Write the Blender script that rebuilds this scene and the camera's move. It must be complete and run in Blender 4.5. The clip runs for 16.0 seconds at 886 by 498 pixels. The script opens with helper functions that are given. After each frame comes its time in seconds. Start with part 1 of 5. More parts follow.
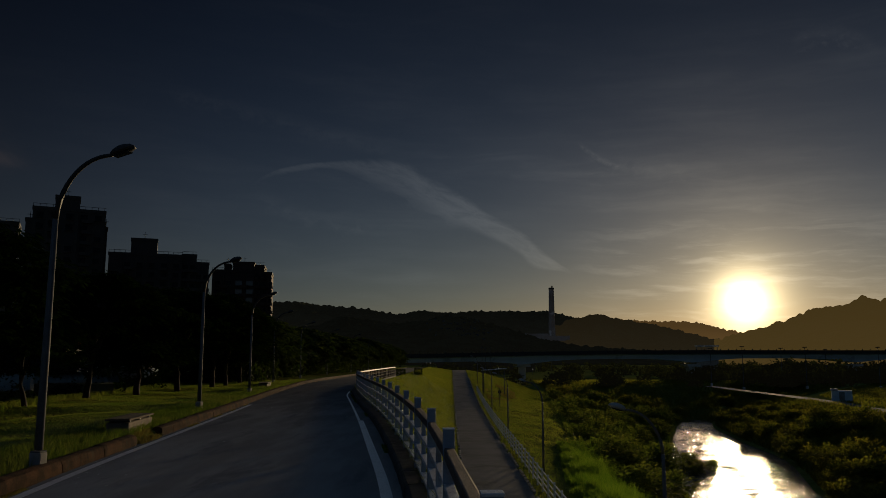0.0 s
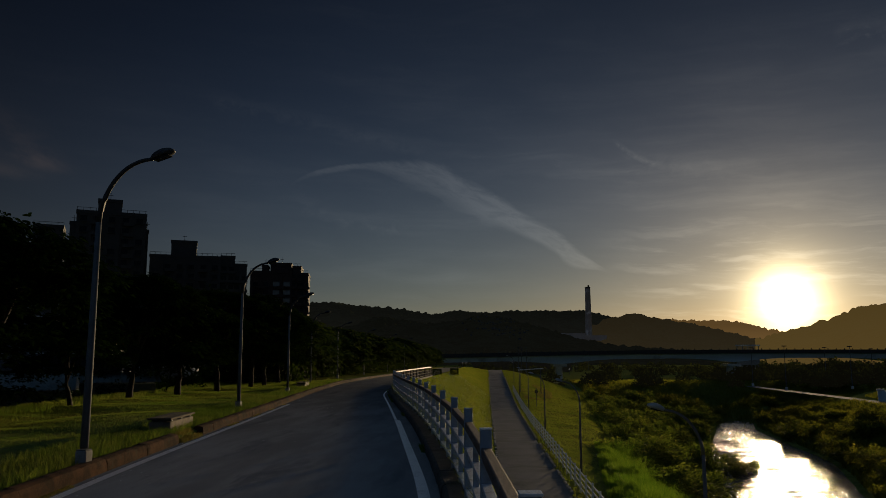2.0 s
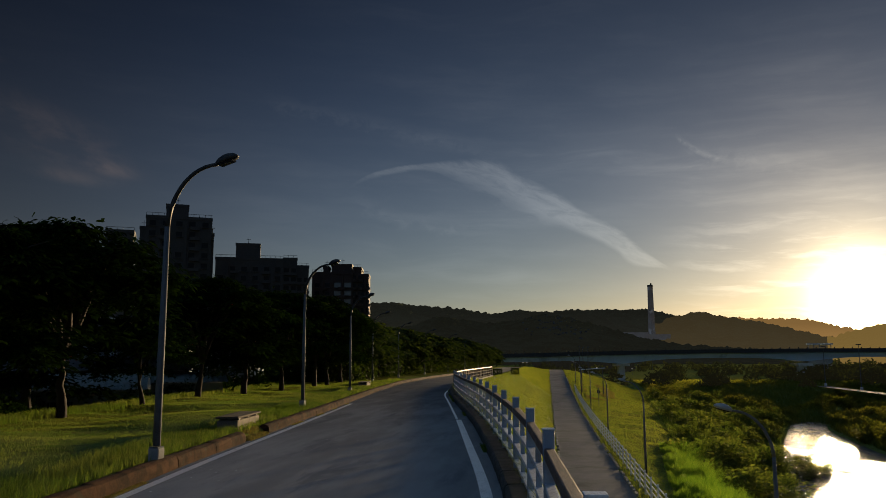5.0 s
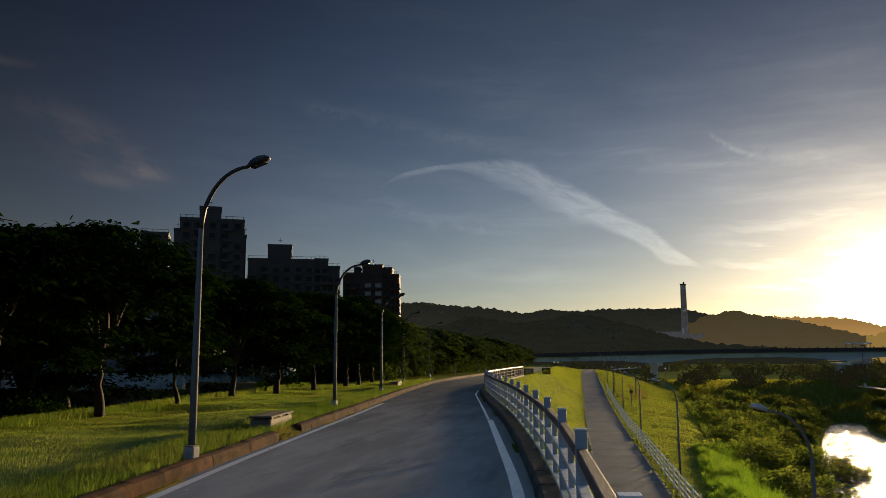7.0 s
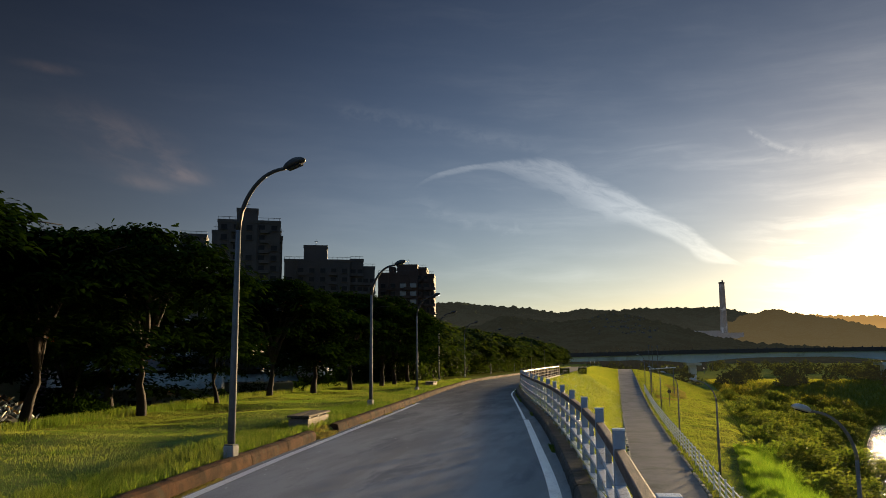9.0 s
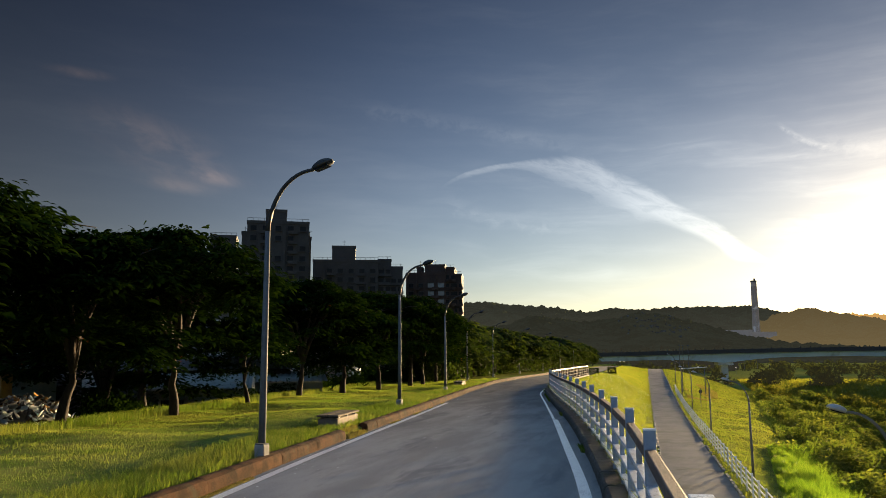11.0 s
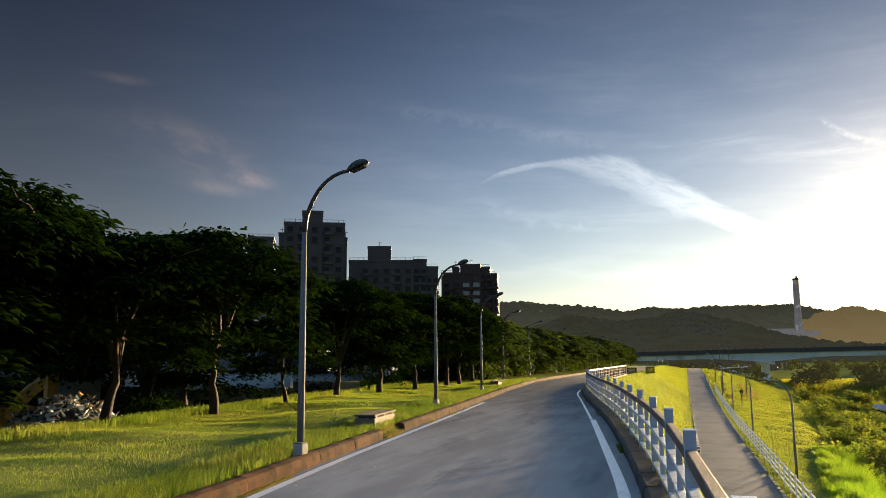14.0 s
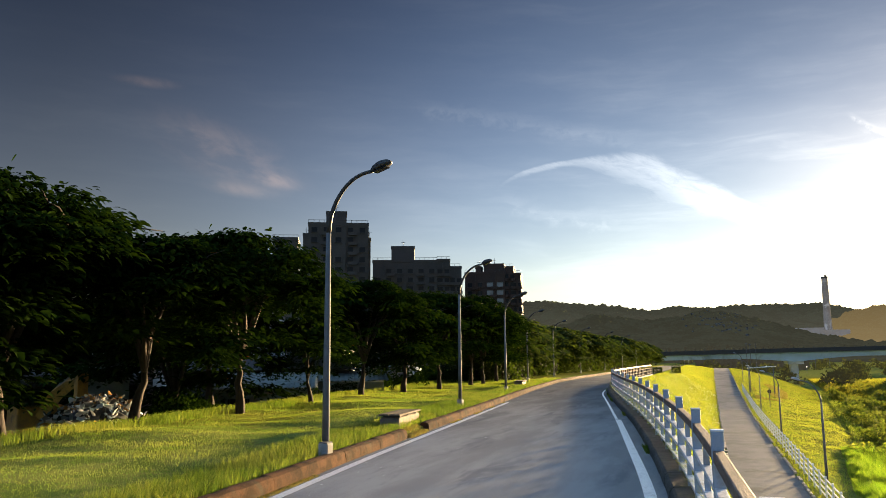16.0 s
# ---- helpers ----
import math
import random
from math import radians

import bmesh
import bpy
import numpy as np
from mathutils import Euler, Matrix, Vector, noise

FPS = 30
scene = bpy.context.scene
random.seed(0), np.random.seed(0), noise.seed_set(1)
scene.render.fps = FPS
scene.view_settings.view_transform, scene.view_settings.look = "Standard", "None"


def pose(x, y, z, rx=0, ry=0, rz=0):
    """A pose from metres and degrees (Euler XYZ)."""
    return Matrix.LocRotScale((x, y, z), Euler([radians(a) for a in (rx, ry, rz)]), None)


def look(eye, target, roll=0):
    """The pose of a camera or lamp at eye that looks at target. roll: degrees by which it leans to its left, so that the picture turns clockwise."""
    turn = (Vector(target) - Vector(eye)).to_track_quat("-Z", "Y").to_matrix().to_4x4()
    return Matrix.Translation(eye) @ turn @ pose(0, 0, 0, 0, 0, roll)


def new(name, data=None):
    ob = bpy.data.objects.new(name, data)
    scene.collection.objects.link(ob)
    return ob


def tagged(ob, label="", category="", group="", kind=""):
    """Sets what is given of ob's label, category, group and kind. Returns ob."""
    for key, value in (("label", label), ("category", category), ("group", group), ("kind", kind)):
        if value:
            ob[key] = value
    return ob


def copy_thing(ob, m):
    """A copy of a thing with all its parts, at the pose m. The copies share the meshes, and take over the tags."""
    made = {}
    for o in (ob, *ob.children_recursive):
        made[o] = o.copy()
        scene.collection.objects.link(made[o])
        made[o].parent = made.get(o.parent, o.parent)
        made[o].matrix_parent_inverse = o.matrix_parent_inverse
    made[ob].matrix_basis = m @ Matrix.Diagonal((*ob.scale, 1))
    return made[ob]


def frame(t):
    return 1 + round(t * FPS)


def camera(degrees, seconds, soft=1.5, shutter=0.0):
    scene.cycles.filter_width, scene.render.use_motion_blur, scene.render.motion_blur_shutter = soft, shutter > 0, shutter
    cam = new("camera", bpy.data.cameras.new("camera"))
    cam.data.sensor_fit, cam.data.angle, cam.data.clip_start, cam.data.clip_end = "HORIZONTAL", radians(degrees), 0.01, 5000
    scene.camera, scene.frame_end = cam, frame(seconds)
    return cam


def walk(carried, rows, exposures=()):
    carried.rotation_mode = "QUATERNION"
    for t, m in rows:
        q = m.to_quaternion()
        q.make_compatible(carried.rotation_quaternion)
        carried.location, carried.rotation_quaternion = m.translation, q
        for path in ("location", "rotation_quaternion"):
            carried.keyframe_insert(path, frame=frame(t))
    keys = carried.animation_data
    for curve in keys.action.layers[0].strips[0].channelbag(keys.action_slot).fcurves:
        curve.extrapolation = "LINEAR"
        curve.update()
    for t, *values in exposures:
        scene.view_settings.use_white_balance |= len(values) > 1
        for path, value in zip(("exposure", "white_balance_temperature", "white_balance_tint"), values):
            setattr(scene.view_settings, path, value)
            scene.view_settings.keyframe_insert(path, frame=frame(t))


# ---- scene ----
from mathutils.bvhtree import BVHTree
# A levee-top lane above a river at sunset: x to the right, y ahead, z up; z = 0 is the lane's surface.
EYE, ARM = 1.75, 0.09          # height of the eye, and how far the lens stands before the tripod's pivot
cam = camera(60.2, 16.0, soft=0.85)
YAWS = [
    (0.0, 0.00),
    (0.5, 0.46),
    (1.0, 1.12),
    (1.5, 1.73),
    (2.0, 2.66),
    (2.5, 3.61),
    (3.0, 4.52),
    (3.5, 5.33),
    (4.0, 6.07),
    (6.5, 8.64),
    (7.0, 9.39),
    (7.5, 10.03),
    (8.0, 10.67),
    (8.5, 11.36),
    (9.0, 12.00),
    (11.5, 14.52),
    (12.0, 14.93),
    (12.5, 15.35),
    (13.0, 15.80),
    (13.5, 16.29),
    (14.0, 16.75),
    (14.5, 17.27),
    (15.0, 17.72),
    (15.5, 18.14),
    (16.0, 18.52),
]


def pan(yaw):
    m = pose(0, 0, EYE, 98.25 - 0.0025 * yaw, 0, yaw) @ pose(0, 0, 0, 0, 0, -0.0225 * yaw)
    return m @ Matrix.Translation((0, 0, -ARM))


EXPOSURES = [(0.0, -1.2, 6350, 10), (3.5, -0.08, 6450, 10), (7.0, 1.05, 6650, 10), (9.0, 1.58, 6800, 10), (11.5, 2.15, 6950, 10), (12.5, 2.30, 7000, 10), (14.0, 2.42, 7000, 10), (16.0, 2.74, 7050, 10)]
walk(cam, [(t, pan(yaw)) for t, yaw in YAWS], EXPOSURES)

# ---------------------------------------------------------------- sky and sun
SUN_AZ, SUN_EL = radians(21.6), radians(4.0)
SUN_DIR = Vector((math.sin(SUN_AZ) * math.cos(SUN_EL), math.cos(SUN_AZ) * math.cos(SUN_EL), math.sin(SUN_EL)))


class Nodes:
    """A small writer of node trees."""

    def __init__(self, tree):
        self.t = tree
        tree.nodes.clear()

    def add(self, kind, **kw):
        n = self.t.nodes.new(kind)
        for k, v in kw.items():
            setattr(n, k, v)
        return n

    def put(self, socket, value):
        if isinstance(value, bpy.types.NodeSocket):
            self.t.links.new(value, socket)
        elif value is not None:
            socket.default_value = value

    def math(self, op, a, b=None, c=None, clamp=False):
        n = self.add("ShaderNodeMath", operation=op, use_clamp=clamp)
        for s, v in zip(n.inputs, (a, b, c)):
            self.put(s, v)
        return n.outputs[0]

    def vmath(self, op, a, b=None):
        n = self.add("ShaderNodeVectorMath", operation=op)
        self.put(n.inputs[0], a)
        self.put(n.inputs[1], b)
        return n

    def noise(self, vec, scale, detail=4.0, rough=0.55, dist=0.0):
        n = self.add("ShaderNodeTexNoise")
        self.put(n.inputs["Vector"], vec)
        for k, v in (("Scale", scale), ("Detail", detail), ("Roughness", rough), ("Distortion", dist)):
            n.inputs[k].default_value = v
        return n.outputs["Fac"]

    def ramp(self, fac, stops, interp="LINEAR"):
        n = self.add("ShaderNodeValToRGB")
        n.color_ramp.interpolation = interp
        el = n.color_ramp.elements
        while len(el) < len(stops):
            el.new(0.5)
        for e, (p, c) in zip(el, stops):
            e.position = p
            e.color = c if len(c) == 4 else (*c, 1)
        self.put(n.inputs[0], fac)
        return n.outputs[0]

    def span(self, x, a, b, lo=0.0, hi=1.0, smooth=True):
        n = self.add("ShaderNodeMapRange", interpolation_type="SMOOTHSTEP" if smooth else "LINEAR")
        for s, v in zip(n.inputs[:5], (x, a, b, lo, hi)):
            self.put(s, v)
        return n.outputs[0]

    def mix(self, fac, a, b, blend="MIX"):
        n = self.add("ShaderNodeMix", data_type="RGBA", blend_type=blend)
        self.put(n.inputs[0], fac)
        for s, v in ((n.inputs[6], a), (n.inputs[7], b)):
            self.put(s, (*v, 1) if isinstance(v, tuple) and len(v) == 3 else v)
        return n.outputs[2]

    def xyz(self, x, y, z):
        n = self.add("ShaderNodeCombineXYZ")
        for s, v in zip(n.inputs, (x, y, z)):
            self.put(s, v)
        return n.outputs[0]


def curve_of(n, x, points):
    """A smooth function of x (0..1) through points."""
    c = n.add("ShaderNodeFloatCurve")
    cv = c.mapping.curves[0]
    while len(cv.points) < len(points):
        cv.points.new(0.5, 0.5)
    for p, (a, b) in zip(cv.points, points):
        p.location = (a, b)
    c.mapping.update()
    n.put(c.inputs["Value"], x)
    return c.outputs[0]


def build_sky():
    world = bpy.data.worlds.new("evening_sky")
    scene.world = world
    world.use_nodes = True
    n = Nodes(world.node_tree)
    coord = n.add("ShaderNodeTexCoord").outputs["Generated"]
    sep = n.add("ShaderNodeSeparateXYZ")
    n.put(sep.inputs[0], coord)
    x, y, z = sep.outputs
    sky = n.add("ShaderNodeTexSky", sky_type="NISHITA", sun_disc=False, sun_elevation=SUN_EL, sun_rotation=SUN_AZ,
                air_density=1.0, dust_density=0.5, ozone_density=3.0, altitude=50)
    add, sub, mul = (lambda a, c: n.math("ADD", a, c)), (lambda a, c: n.math("SUBTRACT", a, c)), (lambda a, c: n.math("MULTIPLY", a, c))

    def fall(v, k):                     # exponential fall-off
        return n.math("EXPONENT", mul(v, -k))

    # azimuth and elevation in degrees, for the clouds
    az = mul(n.math("ARCTAN2", x, y), 57.2958)
    el = mul(n.math("ARCSINE", z), 57.2958)
    near_sun = n.vmath("DOT_PRODUCT", coord, tuple(SUN_DIR)).outputs["Value"]
    ang = mul(n.math("ARCCOSINE", n.math("MINIMUM", near_sun, 0.999999)), 57.2958)

    # a slow swirl bends every streak a little
    swirl = sub(n.noise(n.xyz(mul(az, 0.055), mul(el, 0.11), 3.0), 1.0, 4, 0.6), 0.5)
    e2 = add(el, mul(swirl, 2.6))
    a2 = add(az, mul(swirl, 5.0))

    def streaks(sx, sy, tilt, seed, lo, hi, detail=8, rough=0.62):
        return n.span(n.noise(n.xyz(mul(a2, sx), mul(add(e2, mul(az, tilt)), sy), seed), 1.0, detail, rough, 0.0), lo, hi)

    # thin high cloud: broad sheets, broken by fine level fibres
    sheet = streaks(0.045, 0.13, 0.05, 8.0, 0.36, 0.68, 5, 0.55)
    fibre = streaks(0.075, 0.62, 0.03, 1.0, 0.40, 0.74)
    thread = streaks(0.20, 2.1, -0.04, 21.0, 0.42, 0.80, 6)
    zone = mul(n.span(az, -34.0, 10.0, 0.16, 1.0), n.span(el, 26.0, 8.0, 0.20, 1.0))
    clear = n.math("MULTIPLY", n.span(az, -2.0, 4.0), n.span(az, 13.0, 8.0))          # a clear gap beside the chimney
    zone = mul(zone, sub(1.0, mul(mul(clear, n.span(el, 15.0, 9.0)), 0.6)))
    veil = mul(mul(add(mul(sheet, 0.36), mul(mul(fibre, add(mul(sheet, 0.7), 0.3)), add(mul(thread, 0.3), 0.72))), 1.0), zone)
    # brighter bars low round the sun
    bars = mul(mul(streaks(0.15, 1.15, 0.055, 12.0, 0.46, 0.68), n.span(el, 12.5, 6.5)), mul(fall(ang, 0.075), n.span(az, 8.0, 13.0)))

    # one long plume that falls from the upper left towards the chimney
    u = n.math("DIVIDE", add(az, 16.0), 27.0, clamp=True)
    TOP = [(0.0, 0.56), (0.096, 0.672), (0.167, 0.709), (0.296, 0.734), (0.385, 0.742), (0.48, 0.735), (0.543, 0.684), (0.60, 0.645), (0.664, 0.600), (0.722, 0.540), (0.81, 0.477), (0.86, 0.415), (0.934, 0.337), (1.0, 0.29)]
    LOW = [(0.0, 0.54), (0.096, 0.655), (0.167, 0.683), (0.296, 0.700), (0.385, 0.655), (0.48, 0.592), (0.543, 0.553), (0.60, 0.518), (0.664, 0.490), (0.722, 0.455), (0.81, 0.390), (0.838, 0.352), (0.86, 0.336), (0.934, 0.322), (1.0, 0.28)]
    comb = n.noise(n.xyz(mul(az, 0.55), mul(add(el, mul(az, 0.34)), 1.7), 1.0), 1.0, 7, 0.66, 0.5)
    ragged = mul(sub(comb, 0.5), 1.5)
    upper, lower = mul(curve_of(n, u, TOP), 20.0), mul(curve_of(n, u, LOW), 20.0)
    deep = n.math("MAXIMUM", sub(upper, lower), 0.2)
    top = n.math("DIVIDE", sub(add(upper, mul(mul(ragged, deep), 0.16)), el), deep)
    low = n.math("DIVIDE", sub(el, add(lower, mul(mul(ragged, deep), n.span(az, -6.0, 5.0, 0.75, 0.22)))), deep)
    plume = mul(n.span(top, -0.10, 0.26), n.span(low, -0.12, n.span(az, -6.0, 4.0, 0.5, 0.2)))
    plume = mul(mul(plume, n.span(comb, 0.28, 0.66, 0.45, 1.0)), mul(n.span(az, -14.6, -11.0, 0.0, 0.85), n.span(az, 9.8, 8.4)))
    plume = mul(plume, n.span(az, -10.0, 5.0, 0.72, 1.0))

    def wisp(p, q, bow, width, seed, gap):
        """A thin curved thread of cloud between two points of the sky."""
        v = n.math("DIVIDE", sub(az, p[0]), q[0] - p[0])
        mid = add(add(p[1], mul(v, q[1] - p[1])), mul(mul(mul(v, sub(1.0, v)), 4.0), bow))
        k = n.noise(n.xyz(mul(az, 0.9), mul(el, 1.3), seed), 1.0, 6, 0.65, 0.6)
        d = n.math("SUBTRACT", 1.0, n.math("DIVIDE", n.math("ABSOLUTE", add(sub(el, mid), mul(sub(k, 0.5), width * 2.2))), width), clamp=True)
        ends = mul(n.span(v, -0.02, 0.12), n.span(v, 1.02, 0.75))
        return mul(mul(d, ends), n.span(k, gap, gap + 0.25, 0.25, 1.0))

    old_trail = mul(wisp((-21.0, 18.7), (-2.0, 14.9), 0.5, 0.75, 31.0, 0.35), 0.22)
    hook = add(mul(wisp((10.3, 15.9), (14.4, 13.7), -0.35, 0.30, 33.0, 0.38), 0.8), mul(wisp((10.4, 14.6), (19.0, 13.2), 0.3, 1.1, 34.0, 0.4), 0.35))
    curl = mul(wisp((-14.0, 11.9), (-4.0, 9.9), -0.6, 0.9, 36.0, 0.42), 0.38)
    corner = mul(wisp((25.5, 21.2), (31.0, 20.0), 0.8, 0.75, 38.0, 0.48), 0.75)
    # small warm shreds high over the trees
    rag = n.noise(n.xyz(mul(az, 0.33), mul(add(el, mul(az, 0.30)), 0.62), 5.0), 1.0, 6, 0.58, 0.3)

    def patch(a0, e0, wide, high, tilt):
        p, q = n.math("DIVIDE", sub(az, a0), wide), n.math("DIVIDE", add(sub(el, e0), mul(sub(az, a0), tilt)), high)
        r = n.math("SQRT", add(mul(p, p), mul(q, q)))
        return mul(n.span(r, 1.0, 0.0), n.span(rag, 0.34, 0.70, 0.15, 1.0))

    shreds = add(add(mul(patch(-34.5, 14.7, 7.5, 3.0, 0.33), 0.62), mul(patch(-31.2, 13.1, 2.6, 0.75, 0.2), 1.0)), add(mul(patch(-33.8, 12.3, 3.5, 0.7, 0.1), 0.6), mul(patch(-40.3, 19.3, 3.0, 0.55, 0.0), 0.42)))

    # light: air, then the hazy glow round the sun, then cloud lit from behind
    glow = add(add(mul(fall(ang, 1.15), 24.0), mul(fall(ang, 0.36), 1.1)), mul(fall(ang, 0.10), 0.024))
    lit = add(0.15, add(mul(fall(ang, 0.045), 0.42), mul(fall(ang, 0.22), 1.0)))

    def gain(value, colour):
        return n.mix(1.0, (*colour, 1), n.xyz(value, value, value), "MULTIPLY")

    # clear air dims away from the sun and towards the zenith
    dim = n.math("POWER", 2.0, add(mul(n.math("MINIMUM", n.math("MAXIMUM", el, 0.0), 34.0), -0.058), mul(n.math("MINIMUM", ang, 80.0), -0.015)))
    dim = mul(dim, n.math("POWER", 2.0, mul(n.span(ang, 34.0, 74.0), -1.0)))
    # air darkest square to the sun; unseen sky behind the eye raised as fill
    dim = mul(dim, n.span(ang, 66.0, 125.0, 1.0, 5.0))
    # unseen overhead sky, brightness added to light the lane from above
    dim = mul(dim, n.span(el, 36.0, 60.0, 1.0, 25.0))
    tint = n.mix(n.span(ang, 18.0, 62.0), (0.078, 0.080, 0.094), (0.086, 0.079, 0.102))
    tint = n.mix(n.span(el, 36.0, 58.0), tint, (0.108, 0.083, 0.066))
    air = n.mix(1.0, sky.outputs[0], n.mix(1.0, tint, n.xyz(dim, dim, dim), "MULTIPLY"), "MULTIPLY")
    total = n.mix(1.0, air, gain(glow, (1.0, 0.77, 0.40)), "ADD")
    haze = mul(fall(n.math("MAXIMUM", el, 0.0), 0.125), fall(ang, 0.020))
    total = n.mix(1.0, total, gain(mul(haze, 0.235), (1.0, 0.925, 0.62)), "ADD")
    cloud = add(add(mul(veil, 0.46), mul(bars, 1.1)), add(mul(plume, 0.74), mul(add(add(old_trail, hook), add(curl, corner)), 0.42)))
    warm = n.mix(n.span(ang, 4.0, 24.0), (1.0, 0.86, 0.62), (0.93, 0.94, 0.92))
    glare = mul(cloud, mul(lit, 0.5))
    total = n.mix(1.0, total, n.mix(1.0, warm, n.xyz(glare, glare, glare), "MULTIPLY"), "ADD")
    total = n.mix(1.0, total, gain(mul(shreds, 0.034), (1.0, 0.64, 0.42)), "ADD")
    bg = n.add("ShaderNodeBackground")
    n.put(bg.inputs[0], total)
    bg.inputs[1].default_value = 0.76
    out = n.add("ShaderNodeOutputWorld")
    n.put(out.inputs[0], bg.outputs[0])


build_sky()
sun = bpy.data.lights.new("sun", "SUN")
sun.energy, sun.angle, sun.color = 4.5, radians(4.0), (1.0, 0.74, 0.41)
new("sun", sun).matrix_world = look(SUN_DIR * 100, (0, 0, 0))

# ---------------------------------------------------------------- materials


def mat(name, colour, rough=0.8, second=None, scale=3.0, spots=0.5, fine=40.0, bump=0.3, depth=0.01, metal=0.0, spec=0.5,
        stain=None, stain_scale=0.6, far_dim=None, stretch=(1, 1, 1), per_object=0.0, per_island=0.0, leaf=0.0, coat=0.0, haze=None):
    """One surface: two tones mixed by coarse and fine noise, stains of their own shape, relief, gloss."""
    m = bpy.data.materials.new(name)
    m.use_nodes = True
    n = Nodes(m.node_tree)
    pos = n.add("ShaderNodeNewGeometry")
    where = n.vmath("MULTIPLY", pos.outputs["Position"], tuple(stretch)).outputs[0]
    second = second or tuple(c * 0.7 for c in colour)
    coarse = n.noise(where, scale, 5, 0.6)
    grain = n.noise(where, fine, 4, 0.65)
    f = n.span(n.math("ADD", n.math("MULTIPLY", coarse, 0.65), n.math("MULTIPLY", grain, 0.35)), 0.5 - 0.22 / max(spots, 0.05) * 0.5, 0.5 + 0.22 / max(spots, 0.05) * 0.5)
    col = n.mix(f, tuple(colour), tuple(second))
    if stain:
        s = n.span(n.noise(where, stain_scale, 6, 0.65, 0.5), 0.52, 0.68)
        col = n.mix(n.math("MULTIPLY", s, 0.8), col, tuple(stain))
    if far_dim:                          # dimming with distance painted into the colour along the lane
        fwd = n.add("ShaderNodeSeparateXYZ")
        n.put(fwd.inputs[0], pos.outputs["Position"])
        k = n.span(n.math("ADD", fwd.outputs[1], n.math("MULTIPLY", n.math("SUBTRACT", coarse, 0.5), 14.0)), far_dim[0], far_dim[1])
        col = n.mix(k, col, n.mix(1.0, col, (far_dim[2],) * 3, "MULTIPLY"))
    if per_object:
        info = n.add("ShaderNodeObjectInfo").outputs["Random"]
        col = n.mix(1.0, col, n.ramp(info, [(0, (1 - per_object,) * 3), (1, (1 + per_object * 0.0,) * 3)]), "MULTIPLY")
    if per_island:
        k = pos.outputs["Random Per Island"]
        col = n.mix(1.0, col, n.ramp(k, [(0, (1 - per_island, 1 - per_island * 0.8, 1 - per_island)), (1, (1, 1, 1))]), "MULTIPLY")
    b = n.add("ShaderNodeBsdfPrincipled")
    n.put(b.inputs["Base Color"], col)
    n.put(b.inputs["Roughness"], n.span(grain, 0.2, 0.8, max(rough - 0.1, 0.02), min(rough + 0.1, 1.0)))
    b.inputs["Metallic"].default_value = metal
    b.inputs["Specular IOR Level"].default_value = spec
    b.inputs["Coat Weight"].default_value = coat
    if haze:                                # painted air-light: emission on far things, thicker in the valley than on the tops
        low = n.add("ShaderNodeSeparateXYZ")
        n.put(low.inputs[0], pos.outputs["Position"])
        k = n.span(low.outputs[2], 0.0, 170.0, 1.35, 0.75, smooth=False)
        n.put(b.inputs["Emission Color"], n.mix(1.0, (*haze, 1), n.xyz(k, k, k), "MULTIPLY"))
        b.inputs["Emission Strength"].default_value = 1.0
    if bump:
        bp = n.add("ShaderNodeBump")
        bp.inputs["Strength"].default_value = bump
        bp.inputs["Distance"].default_value = depth
        n.put(bp.inputs["Height"], n.math("ADD", grain, n.math("MULTIPLY", coarse, 0.6)))
        n.put(b.inputs["Normal"], bp.outputs[0])
    out = n.add("ShaderNodeOutputMaterial")
    if leaf:
        tr = n.add("ShaderNodeBsdfTranslucent")
        n.put(tr.inputs[0], n.mix(1.0, col, (1.25, 1.3, 0.5, 1), "MULTIPLY"))
        mx = n.add("ShaderNodeMixShader")
        mx.inputs[0].default_value = leaf
        n.put(mx.inputs[1], b.outputs[0])
        n.put(mx.inputs[2], tr.outputs[0])
        n.put(out.inputs[0], mx.outputs[0])
    else:
        n.put(out.inputs[0], b.outputs[0])
    return m


def water_mat():
    m = bpy.data.materials.new("river_water")
    m.use_nodes = True
    n = Nodes(m.node_tree)
    p = n.add("ShaderNodeNewGeometry").outputs["Position"]
    w = n.vmath("MULTIPLY", p, (0.45, 1.3, 1.0)).outputs[0]
    a, c = n.noise(w, 1.1, 6, 0.62, 0.6), n.noise(w, 4.5, 6, 0.7, 0.4)
    shoal = n.span(n.noise(n.vmath("MULTIPLY", p, (0.10, 0.05, 0.1)).outputs[0], 1.0, 4, 0.6), 0.42, 0.62, 0.25, 1.0)
    b = n.add("ShaderNodeBsdfPrincipled")
    b.inputs["Base Color"].default_value = (0.06, 0.065, 0.055, 1)
    b.inputs["Roughness"].default_value = 0.2
    b.inputs["Specular IOR Level"].default_value = 0.6
    bp = n.add("ShaderNodeBump")
    n.put(bp.inputs["Strength"], n.math("MULTIPLY", shoal, 1.0))
    bp.inputs["Distance"].default_value = 0.7
    n.put(bp.inputs["Height"], n.math("ADD", a, n.math("MULTIPLY", c, 0.5)))
    n.put(b.inputs["Normal"], bp.outputs[0])
    out = n.add("ShaderNodeOutputMaterial")
    n.put(out.inputs[0], b.outputs[0])
    return m


